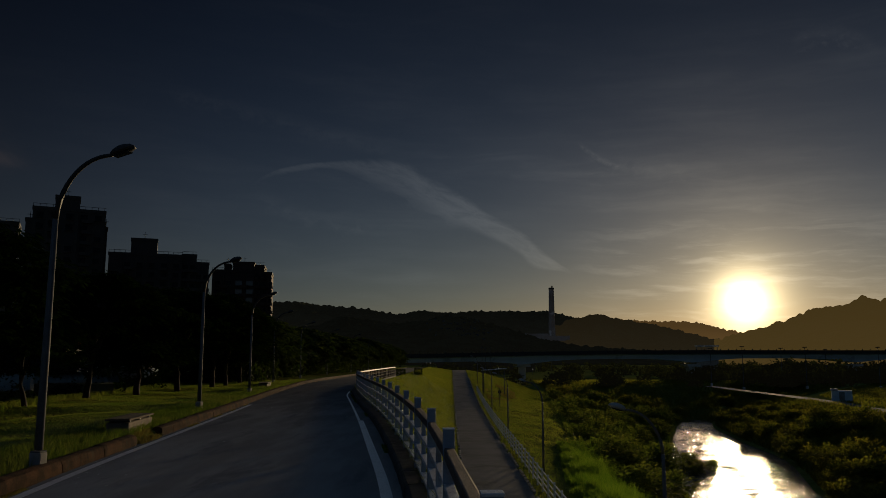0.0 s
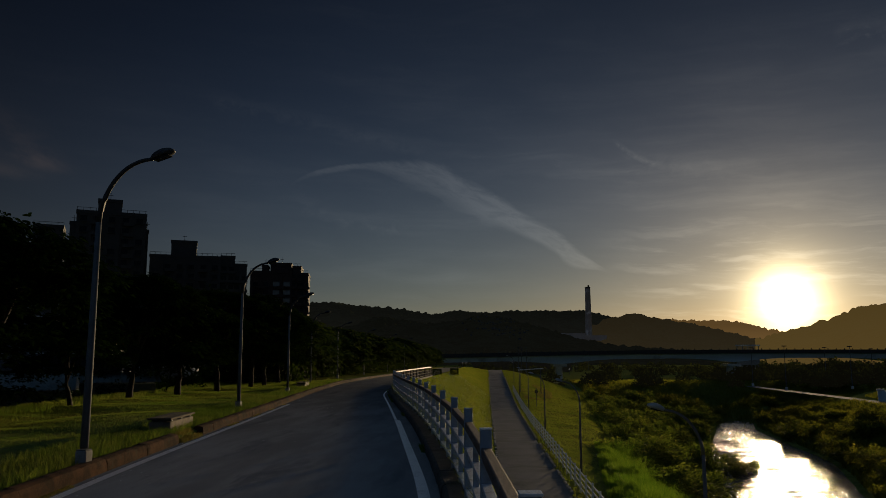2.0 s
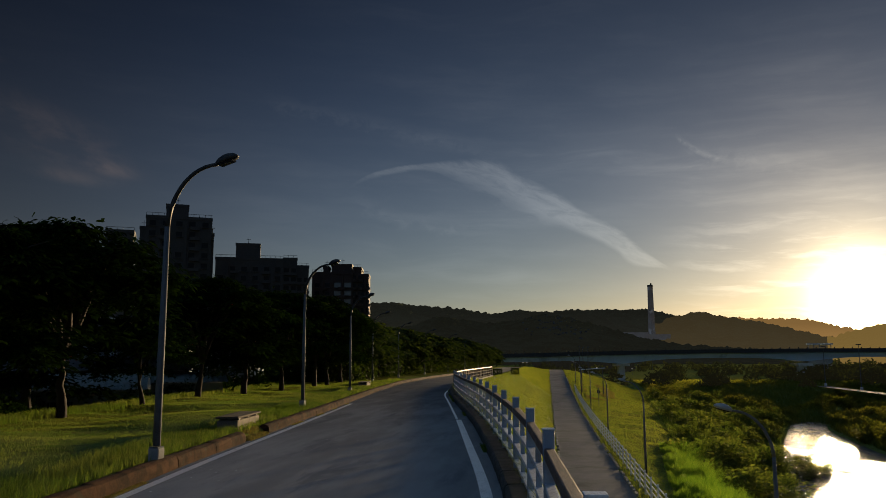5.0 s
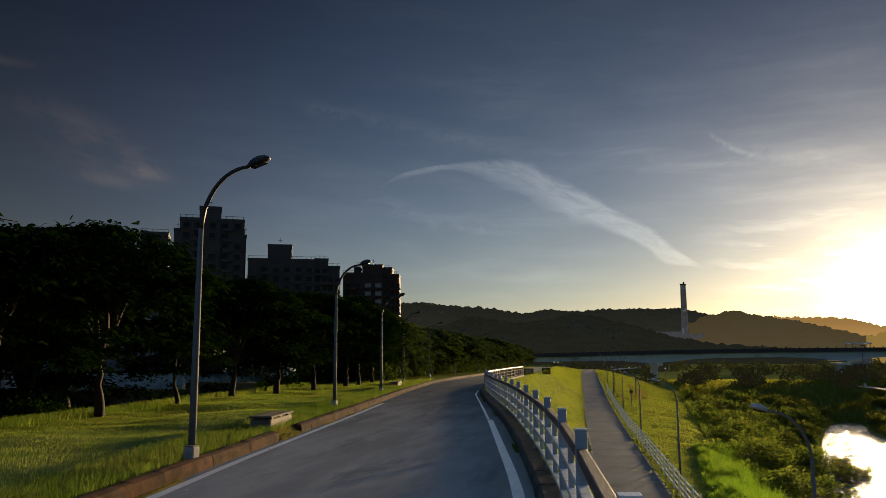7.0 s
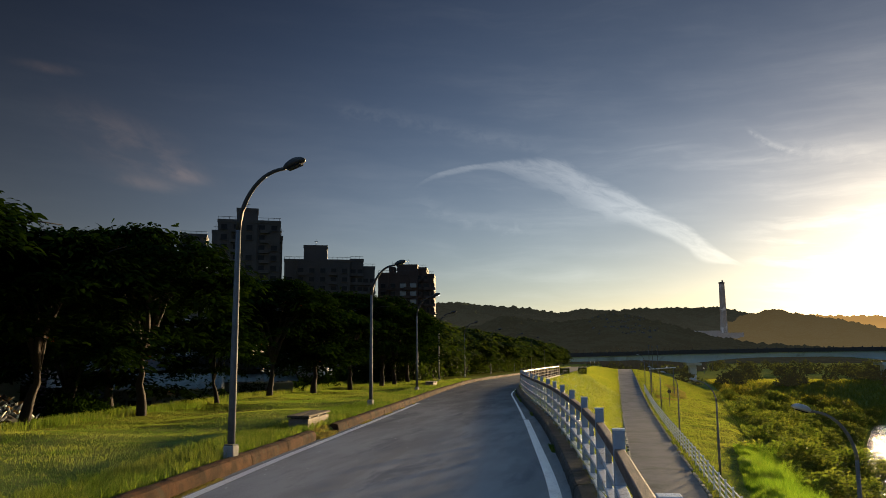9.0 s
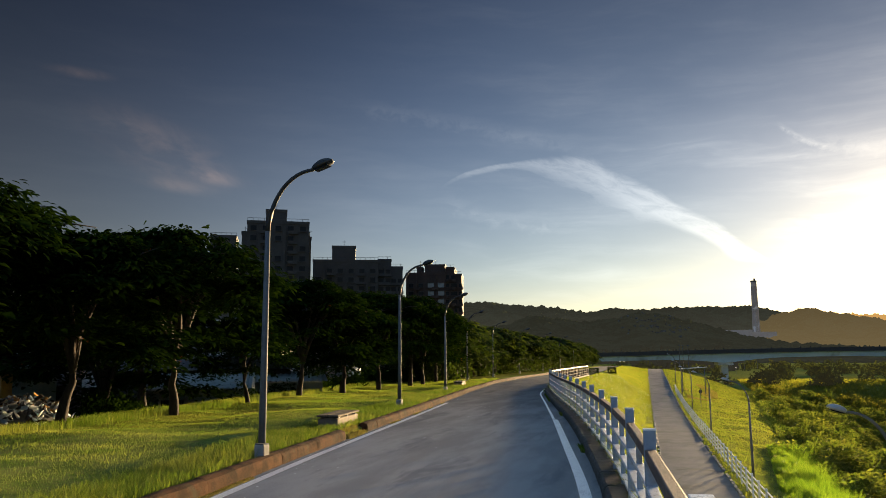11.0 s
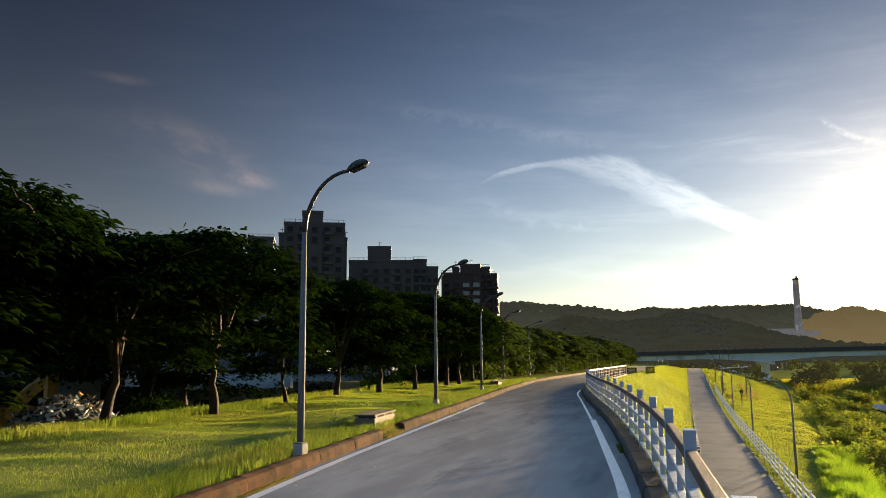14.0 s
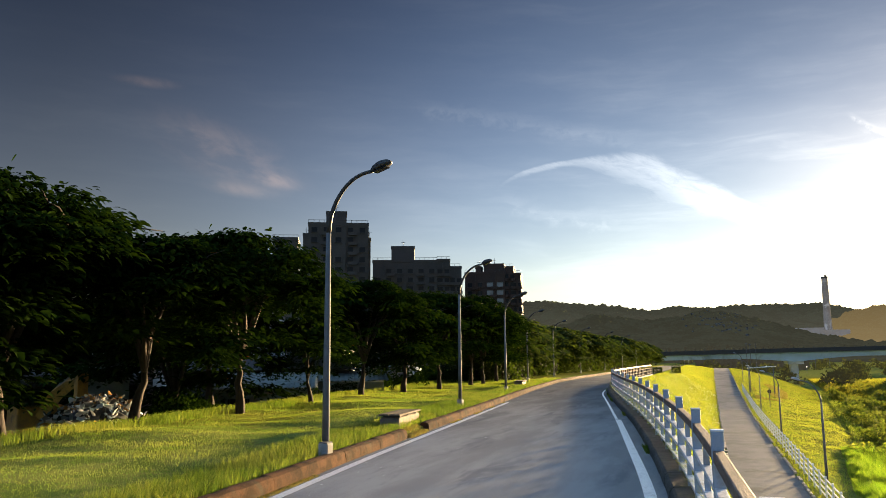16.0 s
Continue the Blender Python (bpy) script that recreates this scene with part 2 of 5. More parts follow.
M_SOIL = mat("grassy_soil", (0.135, 0.17, 0.036), 0.95, (0.235, 0.24, 0.065), 0.9, 1.3, 25, 0.1, 0.02, stain=(0.13, 0.11, 0.05), stain_scale=0.35, spec=0.0)
M_GRASS = mat("grass_blades", (0.15, 0.215, 0.048), 0.8, (0.29, 0.30, 0.10), 0.55, 1.4, 8, 0, stain=(0.085, 0.13, 0.024), stain_scale=0.8, stretch=(0.55, 1.0, 1.0), per_island=0.45, leaf=0.48, spec=0.08)
M_SLOPE = mat("mown_slope_grass", (0.22, 0.27, 0.055), 0.8, (0.34, 0.32, 0.095), 0.35, 1.0, 8, 0, stain=(0.13, 0.175, 0.035), stain_scale=0.35, per_island=0.28, leaf=0.48, spec=0.05)
M_REED = mat("reed_blades", (0.18, 0.30, 0.05), 0.55, (0.27, 0.36, 0.075), 0.4, 0.8, 6, 0, per_island=0.5, leaf=0.52, spec=0.1)
M_ASPHALT = mat("worn_asphalt", (0.37, 0.36, 0.352), 0.75, (0.28, 0.27, 0.265), 0.7, 1.5, 70, 0.5, 0.006, stain=(0.20, 0.20, 0.212), stain_scale=0.9, stretch=(1.5, 0.3, 1), spec=0.03, far_dim=(9.0, 44.0, 0.45))
M_PATH = mat("path_concrete", (0.26, 0.25, 0.245), 0.85, (0.185, 0.178, 0.175), 0.5, 0.9, 50, 0.3, 0.006, stain=(0.13, 0.125, 0.115), stain_scale=0.4, spec=0.04)
M_PAINT = mat("road_paint", (0.93, 0.93, 0.93), 0.32, (0.86, 0.86, 0.86), 4, 0.8, 60, 0.12, 0.002, stain=(0.62, 0.62, 0.62), stain_scale=3.5, spec=0.7)
M_KERB = mat("kerb_concrete", (0.115, 0.055, 0.028), 0.95, (0.045, 0.026, 0.015), 3, 1.2, 60, 0.7, 0.012, spec=0.08, stain=(0.07, 0.06, 0.04), stain_scale=2.0, per_object=0.3)
M_MOSSY = mat("mossy_concrete", (0.125, 0.115, 0.10), 0.95, (0.06, 0.057, 0.048), 4, 0.9, 50, 0.8, 0.015, stain=(0.05, 0.06, 0.025), stain_scale=2.2, per_object=0.25)
M_BENCH = mat("stained_bench_concrete", (0.22, 0.18, 0.14), 0.9, (0.15, 0.12, 0.095), 4, 0.8, 50, 0.5, 0.006, stain=(0.08, 0.07, 0.055), stain_scale=2.2)
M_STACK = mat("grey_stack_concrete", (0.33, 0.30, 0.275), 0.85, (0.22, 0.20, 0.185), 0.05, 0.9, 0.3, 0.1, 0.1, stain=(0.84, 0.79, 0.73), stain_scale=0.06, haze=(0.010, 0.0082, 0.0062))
M_CONCRETE = mat("grey_concrete", (0.36, 0.35, 0.33), 0.85, (0.26, 0.25, 0.24), 3, 0.8, 50, 0.4, 0.006, stain=(0.17, 0.16, 0.14), stain_scale=1.6)
M_POST = mat("painted_rail_post", (0.33, 0.41, 0.51), 0.5, (0.27, 0.34, 0.43), 6, 0.8, 60, 0.25, 0.003, stain=(0.22, 0.22, 0.22), stain_scale=5)
M_RAIL = mat("painted_rail_bar", (0.90, 0.91, 0.92), 0.3, (0.80, 0.81, 0.83), 6, 0.8, 60, 0.25, 0.003, stain=(0.50, 0.47, 0.44), stain_scale=5)
# cream bars darkened in the colour so direct sun does not whiten them
M_RAIL_SHADED = mat("shaded_cream_bar", (0.060, 0.047, 0.035), 0.9, (0.042, 0.034, 0.026), 6, 0.8, 60, 0.25, 0.003, stain=(0.035, 0.028, 0.022), stain_scale=5, spec=0.05)
M_TIMBER = mat("weathered_handrail", (0.20, 0.135, 0.10), 0.62, (0.11, 0.075, 0.06), 5, 0.9, 40, 0.5, 0.004, stretch=(6, 0.6, 6), stain=(0.30, 0.24, 0.2), stain_scale=3)
M_PLANK = mat("old_seat_plank", (0.13, 0.10, 0.075), 0.85, (0.07, 0.055, 0.04), 5, 0.9, 40, 0.5, 0.004, stretch=(6, 0.6, 6), spec=0.15)
M_STEEL = mat("galvanised_steel", (0.145, 0.155, 0.17), 0.75, (0.10, 0.11, 0.12), 6, 0.7, 50, 0.1, 0.002, metal=0.05, spec=0.2)
M_ZINC = mat("bright_zinc", (0.42, 0.44, 0.46), 0.4, (0.32, 0.34, 0.36), 6, 0.7, 50, 0.05, 0.002, metal=0.2)
M_DARK = mat("dark_cast_metal", (0.025, 0.025, 0.027), 0.6, (0.04, 0.04, 0.04), 8, 0.6, 60, 0.1, 0.002)
M_BARK = mat("tree_bark", (0.045, 0.031, 0.022), 0.95, (0.024, 0.017, 0.013), 5, 0.9, 30, 0.9, 0.02, stretch=(1, 1, 0.3))
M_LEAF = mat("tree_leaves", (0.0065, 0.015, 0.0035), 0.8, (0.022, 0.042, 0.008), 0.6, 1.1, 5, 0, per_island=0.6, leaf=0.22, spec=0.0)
M_THICKET = mat("thicket_leaves", (0.030, 0.052, 0.013), 0.8, (0.065, 0.082, 0.021), 0.6, 0.8, 5, 0, per_island=0.5, leaf=0.3, spec=0.1)
M_BLOSSOM = mat("orange_blossom", (0.42, 0.09, 0.02), 0.7, (0.30, 0.05, 0.02), 3.0, 0.8, 8, 0, leaf=0.4, spec=0.1)
M_DRY = mat("dry_grass", (0.40, 0.31, 0.14), 0.9, (0.30, 0.235, 0.10), 2.0, 0.8, 8, 0, per_island=0.4, leaf=0.3, spec=0.05)
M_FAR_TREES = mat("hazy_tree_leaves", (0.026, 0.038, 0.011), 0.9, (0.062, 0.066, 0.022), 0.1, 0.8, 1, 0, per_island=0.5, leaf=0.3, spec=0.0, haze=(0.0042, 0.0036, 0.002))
M_SCRUB = mat("scrub_leaves", (0.095, 0.135, 0.036), 0.8, (0.21, 0.21, 0.068), 0.35, 0.8, 5, 0, per_island=0.45, leaf=0.6, spec=0.12)
# lighter than the near scrub: glare over the far bank is in the colour
M_BANK = mat("sunlit_bank_leaves", (0.17, 0.18, 0.045), 0.7, (0.27, 0.23, 0.06), 0.25, 0.8, 5, 0, per_island=0.5, leaf=0.74, spec=0.3)
M_TOWER = mat("tiled_facade", (0.070, 0.066, 0.062), 0.75, (0.048, 0.046, 0.044), 0.3, 0.8, 3, 0.2, 0.02, stain=(0.055, 0.052, 0.05), stain_scale=0.12)
M_BRICKRED = mat("red_tile_facade", (0.058, 0.034, 0.025), 0.8, (0.040, 0.025, 0.019), 0.3, 0.8, 3, 0.2, 0.02)
M_GLASS = mat("dark_window_glass", (0.010, 0.012, 0.014), 0.2, (0.02, 0.022, 0.025), 0.5, 0.6, 3, 0, spec=0.10)
# paler copy of the window glass; reflected sky is put into the base colour
M_SKYGLASS = mat("pale_window_glass", (0.10, 0.12, 0.13), 0.15, (0.16, 0.18, 0.19), 0.5, 0.6, 3, 0, spec=0.5)
M_PALE = mat("pale_paint", (0.74, 0.74, 0.72), 0.7, (0.62, 0.62, 0.6), 0.5, 0.8, 6, 0.1, 0.01, stain=(0.42, 0.40, 0.38), stain_scale=0.4)
M_BLUE = mat("pale_blue_girder", (0.52, 0.66, 0.74), 0.55, (0.45, 0.58, 0.66), 0.2, 0.8, 3, 0.1, 0.01, stain=(0.2, 0.26, 0.3), stain_scale=0.15)
M_WOODS = mat("wooded_hillside", (0.030, 0.050, 0.016), 0.95, (0.055, 0.075, 0.025), 0.012, 0.9, 0.09, 0.35, 4.0, stain=(0.06, 0.07, 0.03), stain_scale=0.006, spec=0.05)
# distance haze, and sun glare on the right hill, put in as emission
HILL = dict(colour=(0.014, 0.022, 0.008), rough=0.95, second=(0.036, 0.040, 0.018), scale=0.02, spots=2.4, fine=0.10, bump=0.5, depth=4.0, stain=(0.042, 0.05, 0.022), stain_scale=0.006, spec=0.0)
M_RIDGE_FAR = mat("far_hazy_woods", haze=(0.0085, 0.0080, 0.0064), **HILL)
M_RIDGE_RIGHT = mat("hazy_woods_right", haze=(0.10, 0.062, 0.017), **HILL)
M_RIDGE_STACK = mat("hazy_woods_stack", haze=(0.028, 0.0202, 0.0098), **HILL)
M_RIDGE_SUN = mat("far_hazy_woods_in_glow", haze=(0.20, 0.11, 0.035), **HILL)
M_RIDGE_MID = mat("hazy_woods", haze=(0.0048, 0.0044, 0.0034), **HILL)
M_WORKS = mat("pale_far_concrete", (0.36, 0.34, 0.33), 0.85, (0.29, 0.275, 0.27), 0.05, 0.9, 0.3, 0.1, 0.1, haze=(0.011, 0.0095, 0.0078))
M_HOUSE = mat("grimy_house_wall", (0.17, 0.16, 0.15), 0.85, (0.11, 0.105, 0.10), 0.5, 0.8, 6, 0.1, 0.01, stain=(0.06, 0.055, 0.05), stain_scale=0.4)
M_TIN = mat("corrugated_tin", (0.22, 0.26, 0.25), 0.6, (0.15, 0.18, 0.175), 1.5, 0.8, 20, 0.2, 0.01, stain=(0.24, 0.16, 0.11), stain_scale=0.9)
M_RUST = mat("rusty_yellow_steel", (0.52, 0.27, 0.05), 0.6, (0.33, 0.16, 0.05), 3, 0.9, 20, 0.2, 0.01, stain=(0.16, 0.09, 0.05), stain_scale=1.4)
M_WATER = water_mat()

# ---------------------------------------------------------------- building helpers


def mesh(name, verts, faces, material, parent=None, smooth=False, label="", kind="", category="", group=""):
    me = bpy.data.meshes.new(name)
    me.from_pydata([tuple(map(float, v)) for v in verts], [], [tuple(map(int, f)) for f in faces])
    me.materials.append(material)
    if smooth:
        me.polygons.foreach_set("use_smooth", [True] * len(me.polygons))
    me.update()
    ob = new(name, me)
    ob.parent = parent
    return tagged(ob, label, category, group, kind)


def part(name, bm, material, parent=None, label="", smooth=False):
    me = bpy.data.meshes.new(name)
    bm.to_mesh(me)
    bm.free()
    me.materials.append(material)
    if smooth:
        me.polygons.foreach_set("use_smooth", [True] * len(me.polygons))
    ob = new(name, me)
    ob.parent = parent
    return tagged(ob, label)


def share(name, ob, parent, m):
    """Another piece on the same mesh."""
    o = new(name, ob.data)
    o.parent = parent
    o.matrix_local = m
    return o


def thing(name, label, category, at=None, group="", kind=""):
    ob = new(name)
    if at is not None:
        ob.matrix_world = at
    return tagged(ob, label, category, group, kind)


def box(bm, x0, x1, y0, y1, z0, z1, bevel=0.0):
    r = bmesh.ops.create_cube(bm, size=1.0, matrix=Matrix.Translation(((x0 + x1) / 2, (y0 + y1) / 2, (z0 + z1) / 2)) @ Matrix.Diagonal((x1 - x0, y1 - y0, z1 - z0, 1)))
    if bevel:
        es = {e for v in r["verts"] for e in v.link_edges}
        bmesh.ops.bevel(bm, geom=list(es), offset=bevel, segments=2, affect="EDGES", profile=0.6)
    return bm


def boxed(*a, bevel=0.0):
    return box(bmesh.new(), *a, bevel=bevel)


def tube(points, radii, sides=8, cap=True):
    """A bmesh tube along points."""
    bm = bmesh.new()
    rings = []
    pts = [Vector(p) for p in points]
    up = Vector((0, 0, 1))
    for i, p in enumerate(pts):
        d = (pts[min(i + 1, len(pts) - 1)] - pts[max(i - 1, 0)]).normalized()
        a = d.cross(up if abs(d.z) < 0.95 else Vector((0, 1, 0))).normalized()
        b = d.cross(a).normalized()
        rings.append([bm.verts.new(p + (a * math.cos(k * math.tau / sides) + b * math.sin(k * math.tau / sides)) * radii[i]) for k in range(sides)])
    for r0, r1 in zip(rings, rings[1:]):
        for k in range(sides):
            bm.faces.new((r0[k], r0[(k + 1) % sides], r1[(k + 1) % sides], r1[k]))
    if cap:
        bm.faces.new(rings[0])
        bm.faces.new(rings[-1][::-1])
    bmesh.ops.recalc_face_normals(bm, faces=bm.faces)
    return bm


def loft(rows, closed=False):
    """Verts and quad faces of a grid of points."""
    verts = [p for r in rows for p in r]
    w = len(rows[0])
    faces = []
    for i in range(len(rows) - 1):
        for k in range(w if closed else w - 1):
            a, b = i * w + k, i * w + (k + 1) % w
            faces.append((a, b, b + w, a + w))
    return verts, faces


def along(table):
    ys, xs = [p[0] for p in table], [p[1] for p in table]

    def smooth_x(y):
        return sum(np.interp(y + d, ys, xs) for d in (-2, -1, 0, 1, 2)) / 5
    return smooth_x


# the plan's long lines: x at each y
rail_x = along([(-40, 1.4), (-10, 0.6), (0, 0.34), (3.4, 0.22), (6.45, 0.05), (9.05, -0.11), (11.9, -0.39), (14.33, -0.68), (16.95, -1.0), (19.4, -1.32), (22.6, -1.76), (31, -3.1), (40.5, -4.5), (46, -5.05), (52, -5.2), (66, -5.1), (120, -4.2), (200, -3.5)])
kerb_x = along([(-40, -3.2), (0, -4.6), (9, -5.55), (11.7, -5.92), (15, -6.26), (20, -6.74), (25.7, -7.3), (31, -7.86), (42, -9.0), (57, -10.25), (68, -10.4), (80, -10.1), (120, -8.9), (200, -8.0)])
line_x = along([(-20, 0.3), (0, -0.2), (6, -0.45), (9, -0.66), (10.4, -0.79), (12.4, -1.05), (16.2, -1.57), (22.6, -2.44), (31, -3.66), (40, -5.0), (52, -5.8)])


def path_mid(y):
    return 2.25 + 0.0077 * y + 0.0012 * max(0.0, 34 - y) ** 2


def path_z(y):
    return float(np.interp(y, [0, 70, 90, 111, 140, 165, 178, 186], [-4.15, -4.15, -3.95, -3.35, -2.1, -0.95, -0.6, -0.62]))


terrace_x = along([(-40, 12), (20, 7.0), (40, 7.2), (60, 8.8), (117, 15), (170, 20), (260, 26)])
bank_x = along([(-40, 17), (30, 15), (50, 17), (74, 22), (95, 27.5), (113, 33), (139, 42), (170, 55), (200, 72), (260, 110)])
shore_x = along([(-40, 24), (30, 25), (50, 27.5), (65, 31), (87, 38.2), (109, 41), (127, 44), (145, 50), (170, 66), (200, 88), (260, 130)])


# ---------------------------------------------------------------- ground, lane, path, river
def ground_row(y):
    """The ground's section across the lane at y: points from far left to far right."""
    kl, rx, pc, pz = kerb_x(y), rail_x(y), path_mid(y), path_z(y)
    tx, bx, sx = terrace_x(y), bank_x(y), shore_x(y)
    far = float(np.clip((y - 178) / 40, 0, 1))
    pts = []
    tree = kl - 8.6 if y < 60 else kl - 8.6 + min((y - 60) * 0.05, 3.0)
    for x, z in ((-4500, -3), (-1500, -3), (-500, -3), (-150, -3.2), (-80, -3.2), (-45, -3.2), (-32, -3.1)):
        pts.append((x, z))
    for k in range(7):
        f = k / 6
        pts.append((tree - 9 + 9 * f, -3.0 + 3.05 * f * f * (3 - 2 * f)))
    for k in range(1, 9):
        f = k / 9
        pts.append((tree + (kl - 0.24 - tree) * f, 0.05 + 0.09 * f + 0.05 * math.sin(f * 7 + y * 0.4) * f * (1 - f)))
    pts += [(kl - 0.22, 0.13), (kl - 0.15, 0.10), (kl - 0.12, -0.06), (kl + 0.4, -0.06), ((kl + rx) / 2, -0.06), (rx - 0.42, -0.06), (rx - 0.14, -0.06), (rx - 0.10, 0.08), (rx + 0.25, 0.05)]
    left, top = pc - 1.52, 0.05
    for k in range(1, 9):
        f = k / 8
        s = f ** 1.25 if y < 30 else f ** 1.12
        pts.append((rx + 0.25 + (left - 0.12 - rx - 0.25) * f, top + (pz - 0.02 - top) * s))
    pts += [(left - 0.02, pz - 0.02), (left + 0.1, pz - 0.08), (pc, pz - 0.08), (pc + 1.42, pz - 0.08), (pc + 1.54, pz - 0.02), (pc + 2.4, pz - 0.05)]
    a, az = pc + 2.4, pz - 0.05
    tz = -4.6 - 0.4 * float(np.clip((y - 60) / 80, 0, 1))
    for k in range(1, 7):
        f = k / 6
        pts.append((a + (tx - a) * f, az + (tz - az) * f ** 1.3))
    for k in range(1, 8):
        f = k / 7
        pts.append((tx + (bx - tx) * f, tz + (-9.15 - tz) * (0.65 * f ** 0.75 + 0.35 * f * f * (3 - 2 * f))))
    fill = float(np.clip((y - 142) / 12, 0, 1)) * 2.2
    pts += [(bx + 0.6, -9.6 + fill), ((bx + sx) / 2, -9.9 + fill), (sx - 0.6, -9.6 + fill)]
    for k in range(7):
        f = k / 6
        pts.append((sx + (9 + 8 * min(max(y, 0) / 100, 1.4)) * f, -9.15 + 4.25 * (f * f * (3 - 2 * f))))
    e = pts[-1][0]
    for x in (e + 8, e + 20, e + 45, e + 100, e + 300, e + 1000, 4500 + e):
        pts.append((x, -4.9))
    out = []
    for i, (x, z) in enumerate(pts):
        if far and x > rx:
            z = z * (1 - far) + -4.9 * far
        elif far:
            z = z * (1 - far) + -1.5 * far
        lump = 0.0
        if not (kl - 0.3 < x < rx + 0.3 or pc - 1.7 < x < pc + 1.7) and abs(x) < 200:
            lump = 0.10 * noise.noise(Vector((x * 0.35, y * 0.3, 0))) + 0.04 * noise.noise(Vector((x * 1.3, y * 1.1, 4)))
        out.append((x, y, z + lump))
    return out


def spaced(a, b, step):
    n = max(1, round((b - a) / step))
    return [a + (b - a) * i / n for i in range(n)]


GROUND_Y = spaced(-60, 0, 6) + spaced(0, 60, 0.75) + spaced(60, 200, 1.5) + spaced(200, 300, 8) + [300, 360, 450, 600, 900, 1400, 2200, 3300, 4700]
rows = [ground_row(y) for y in GROUND_Y]
GV = np.array(rows)                                   # rows x columns x 3
v, f = loft(rows)
ground = mesh("ground", v, f, M_SOIL, smooth=True, label="grassy levee, river banks and flat land to the horizon", kind="structure", category="ground")


def ground_z(x, y):
    """Height of the ground sheet."""
    i = int(np.clip(np.searchsorted(GROUND_Y, y) - 1, 0, len(GROUND_Y) - 2))
    t = (y - GROUND_Y[i]) / (GROUND_Y[i + 1] - GROUND_Y[i])
    za = np.interp(x, GV[i, :, 0], GV[i, :, 2])
    zb = np.interp(x, GV[i + 1, :, 0], GV[i + 1, :, 2])
    return float(za + (zb - za) * t)


def strip(name, xa, xb, y0, y1, z, material, step=0.6, across=6, **tags):
    rr = []
    for y in spaced(y0, y1, step) + [y1]:
        a, b = xa(y), xb(y)
        zz = z(y) if callable(z) else z
        rr.append([(a + (b - a) * k / across, y, zz) for k in range(across + 1)])
    v, f = loft(rr)
    return mesh(name, v, f, material, smooth=True, **tags)


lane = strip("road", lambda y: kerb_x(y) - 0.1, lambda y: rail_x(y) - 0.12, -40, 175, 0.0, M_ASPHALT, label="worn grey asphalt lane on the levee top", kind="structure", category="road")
path = strip("pavement", lambda y: path_mid(y) - 1.5, lambda y: path_mid(y) + 1.5, -40, 180, path_z, M_PATH, 1.0, 4, label="narrow concrete riverside path below the levee", kind="structure", category="path")
left_line = strip("lane_line_left", lambda y: kerb_x(y) + 0.15, lambda y: kerb_x(y) + 0.30, -20, 31, 0.005, M_PAINT, 0.6, 1, label="worn white edge line beside the brown kerb", kind="structure", category="road marking")
right_line = strip("lane_line_right", lambda y: line_x(y), lambda y: line_x(y) + 0.16, -20, 23, 0.005, M_PAINT, 0.6, 1, label="white edge line beside the railing", kind="structure", category="road marking")
right_line2 = strip("lane_line_far", lambda y: line_x(y), lambda y: line_x(y) + 0.08, 23.2, 50, 0.005, M_PAINT, 0.6, 1, label="thin worn white edge line farther along the lane", kind="structure", category="road marking")
def ripples(ob):
    """Small waves in the river's sheet."""
    for v_ in ob.data.vertices:
        x, y, _ = v_.co
        big = noise.noise(Vector((x * 0.30, y * 0.55, 1.0))) * 0.11
        small = noise.noise(Vector((x * 0.9, y * 1.7, 3.0))) * 0.08
        calm = 0.35 + 0.65 * (noise.noise(Vector((x * 0.12, y * 0.06, 7.0))) > -0.1)
        v_.co.z += (big + small) * calm


river = strip("water", lambda y: bank_x(y) - 1.0, lambda y: shore_x(y) + 1.0, 30, 152, -9.25, M_WATER, 0.4, 44, label="shallow rippling river that mirrors the low sun", kind="structure", category="river")
ripples(river)
water_near = strip("water_near", lambda y: bank_x(y) - 1.0, lambda y: shore_x(y) + 1.0, -55, 29.6, -9.25, M_WATER, 3.0, 4, label="shallow river upstream of the view", kind="structure", category="river")


# ---------------------------------------------------------------- kerbs
def kerb_stone_mesh(length, wide, high, seed, chip0=0.045):
    bm = bmesh.new()
    w, h = wide / 2, high
    ring = [(-w, -0.1), (-w, h - 0.06), (-w + 0.02, h - 0.02), (-w + 0.05, h), (w - 0.09, h), (w - 0.025, h - 0.025), (w, h - 0.08), (w + 0.015, -0.1)]
    rings = []
    for k in range(6):
        y = -length / 2 + 0.002 + (length - 0.004) * (0, 0.03, 0.3, 0.65, 0.97, 1)[k]
        chip = chip0 if k in (0, 5) else 0.0
        rings.append([bm.verts.new(Vector((x * (1 - chip * 2), y, z - chip * 0.4 * (z > 0))) + noise.noise_vector(Vector((x * 6, y * 3 + seed * 5.3, z * 6))) * (0.014 if z > 0 else 0.0)) for x, z in ring])
    for a, b in zip(rings, rings[1:]):
        for k in range(len(ring) - 1):
            bm.faces.new((a[k], b[k], b[k + 1], a[k + 1]))
    bm.faces.new(rings[0])
    bm.faces.new(rings[-1][::-1])
    bmesh.ops.recalc_face_normals(bm, faces=bm.faces)
    return bm


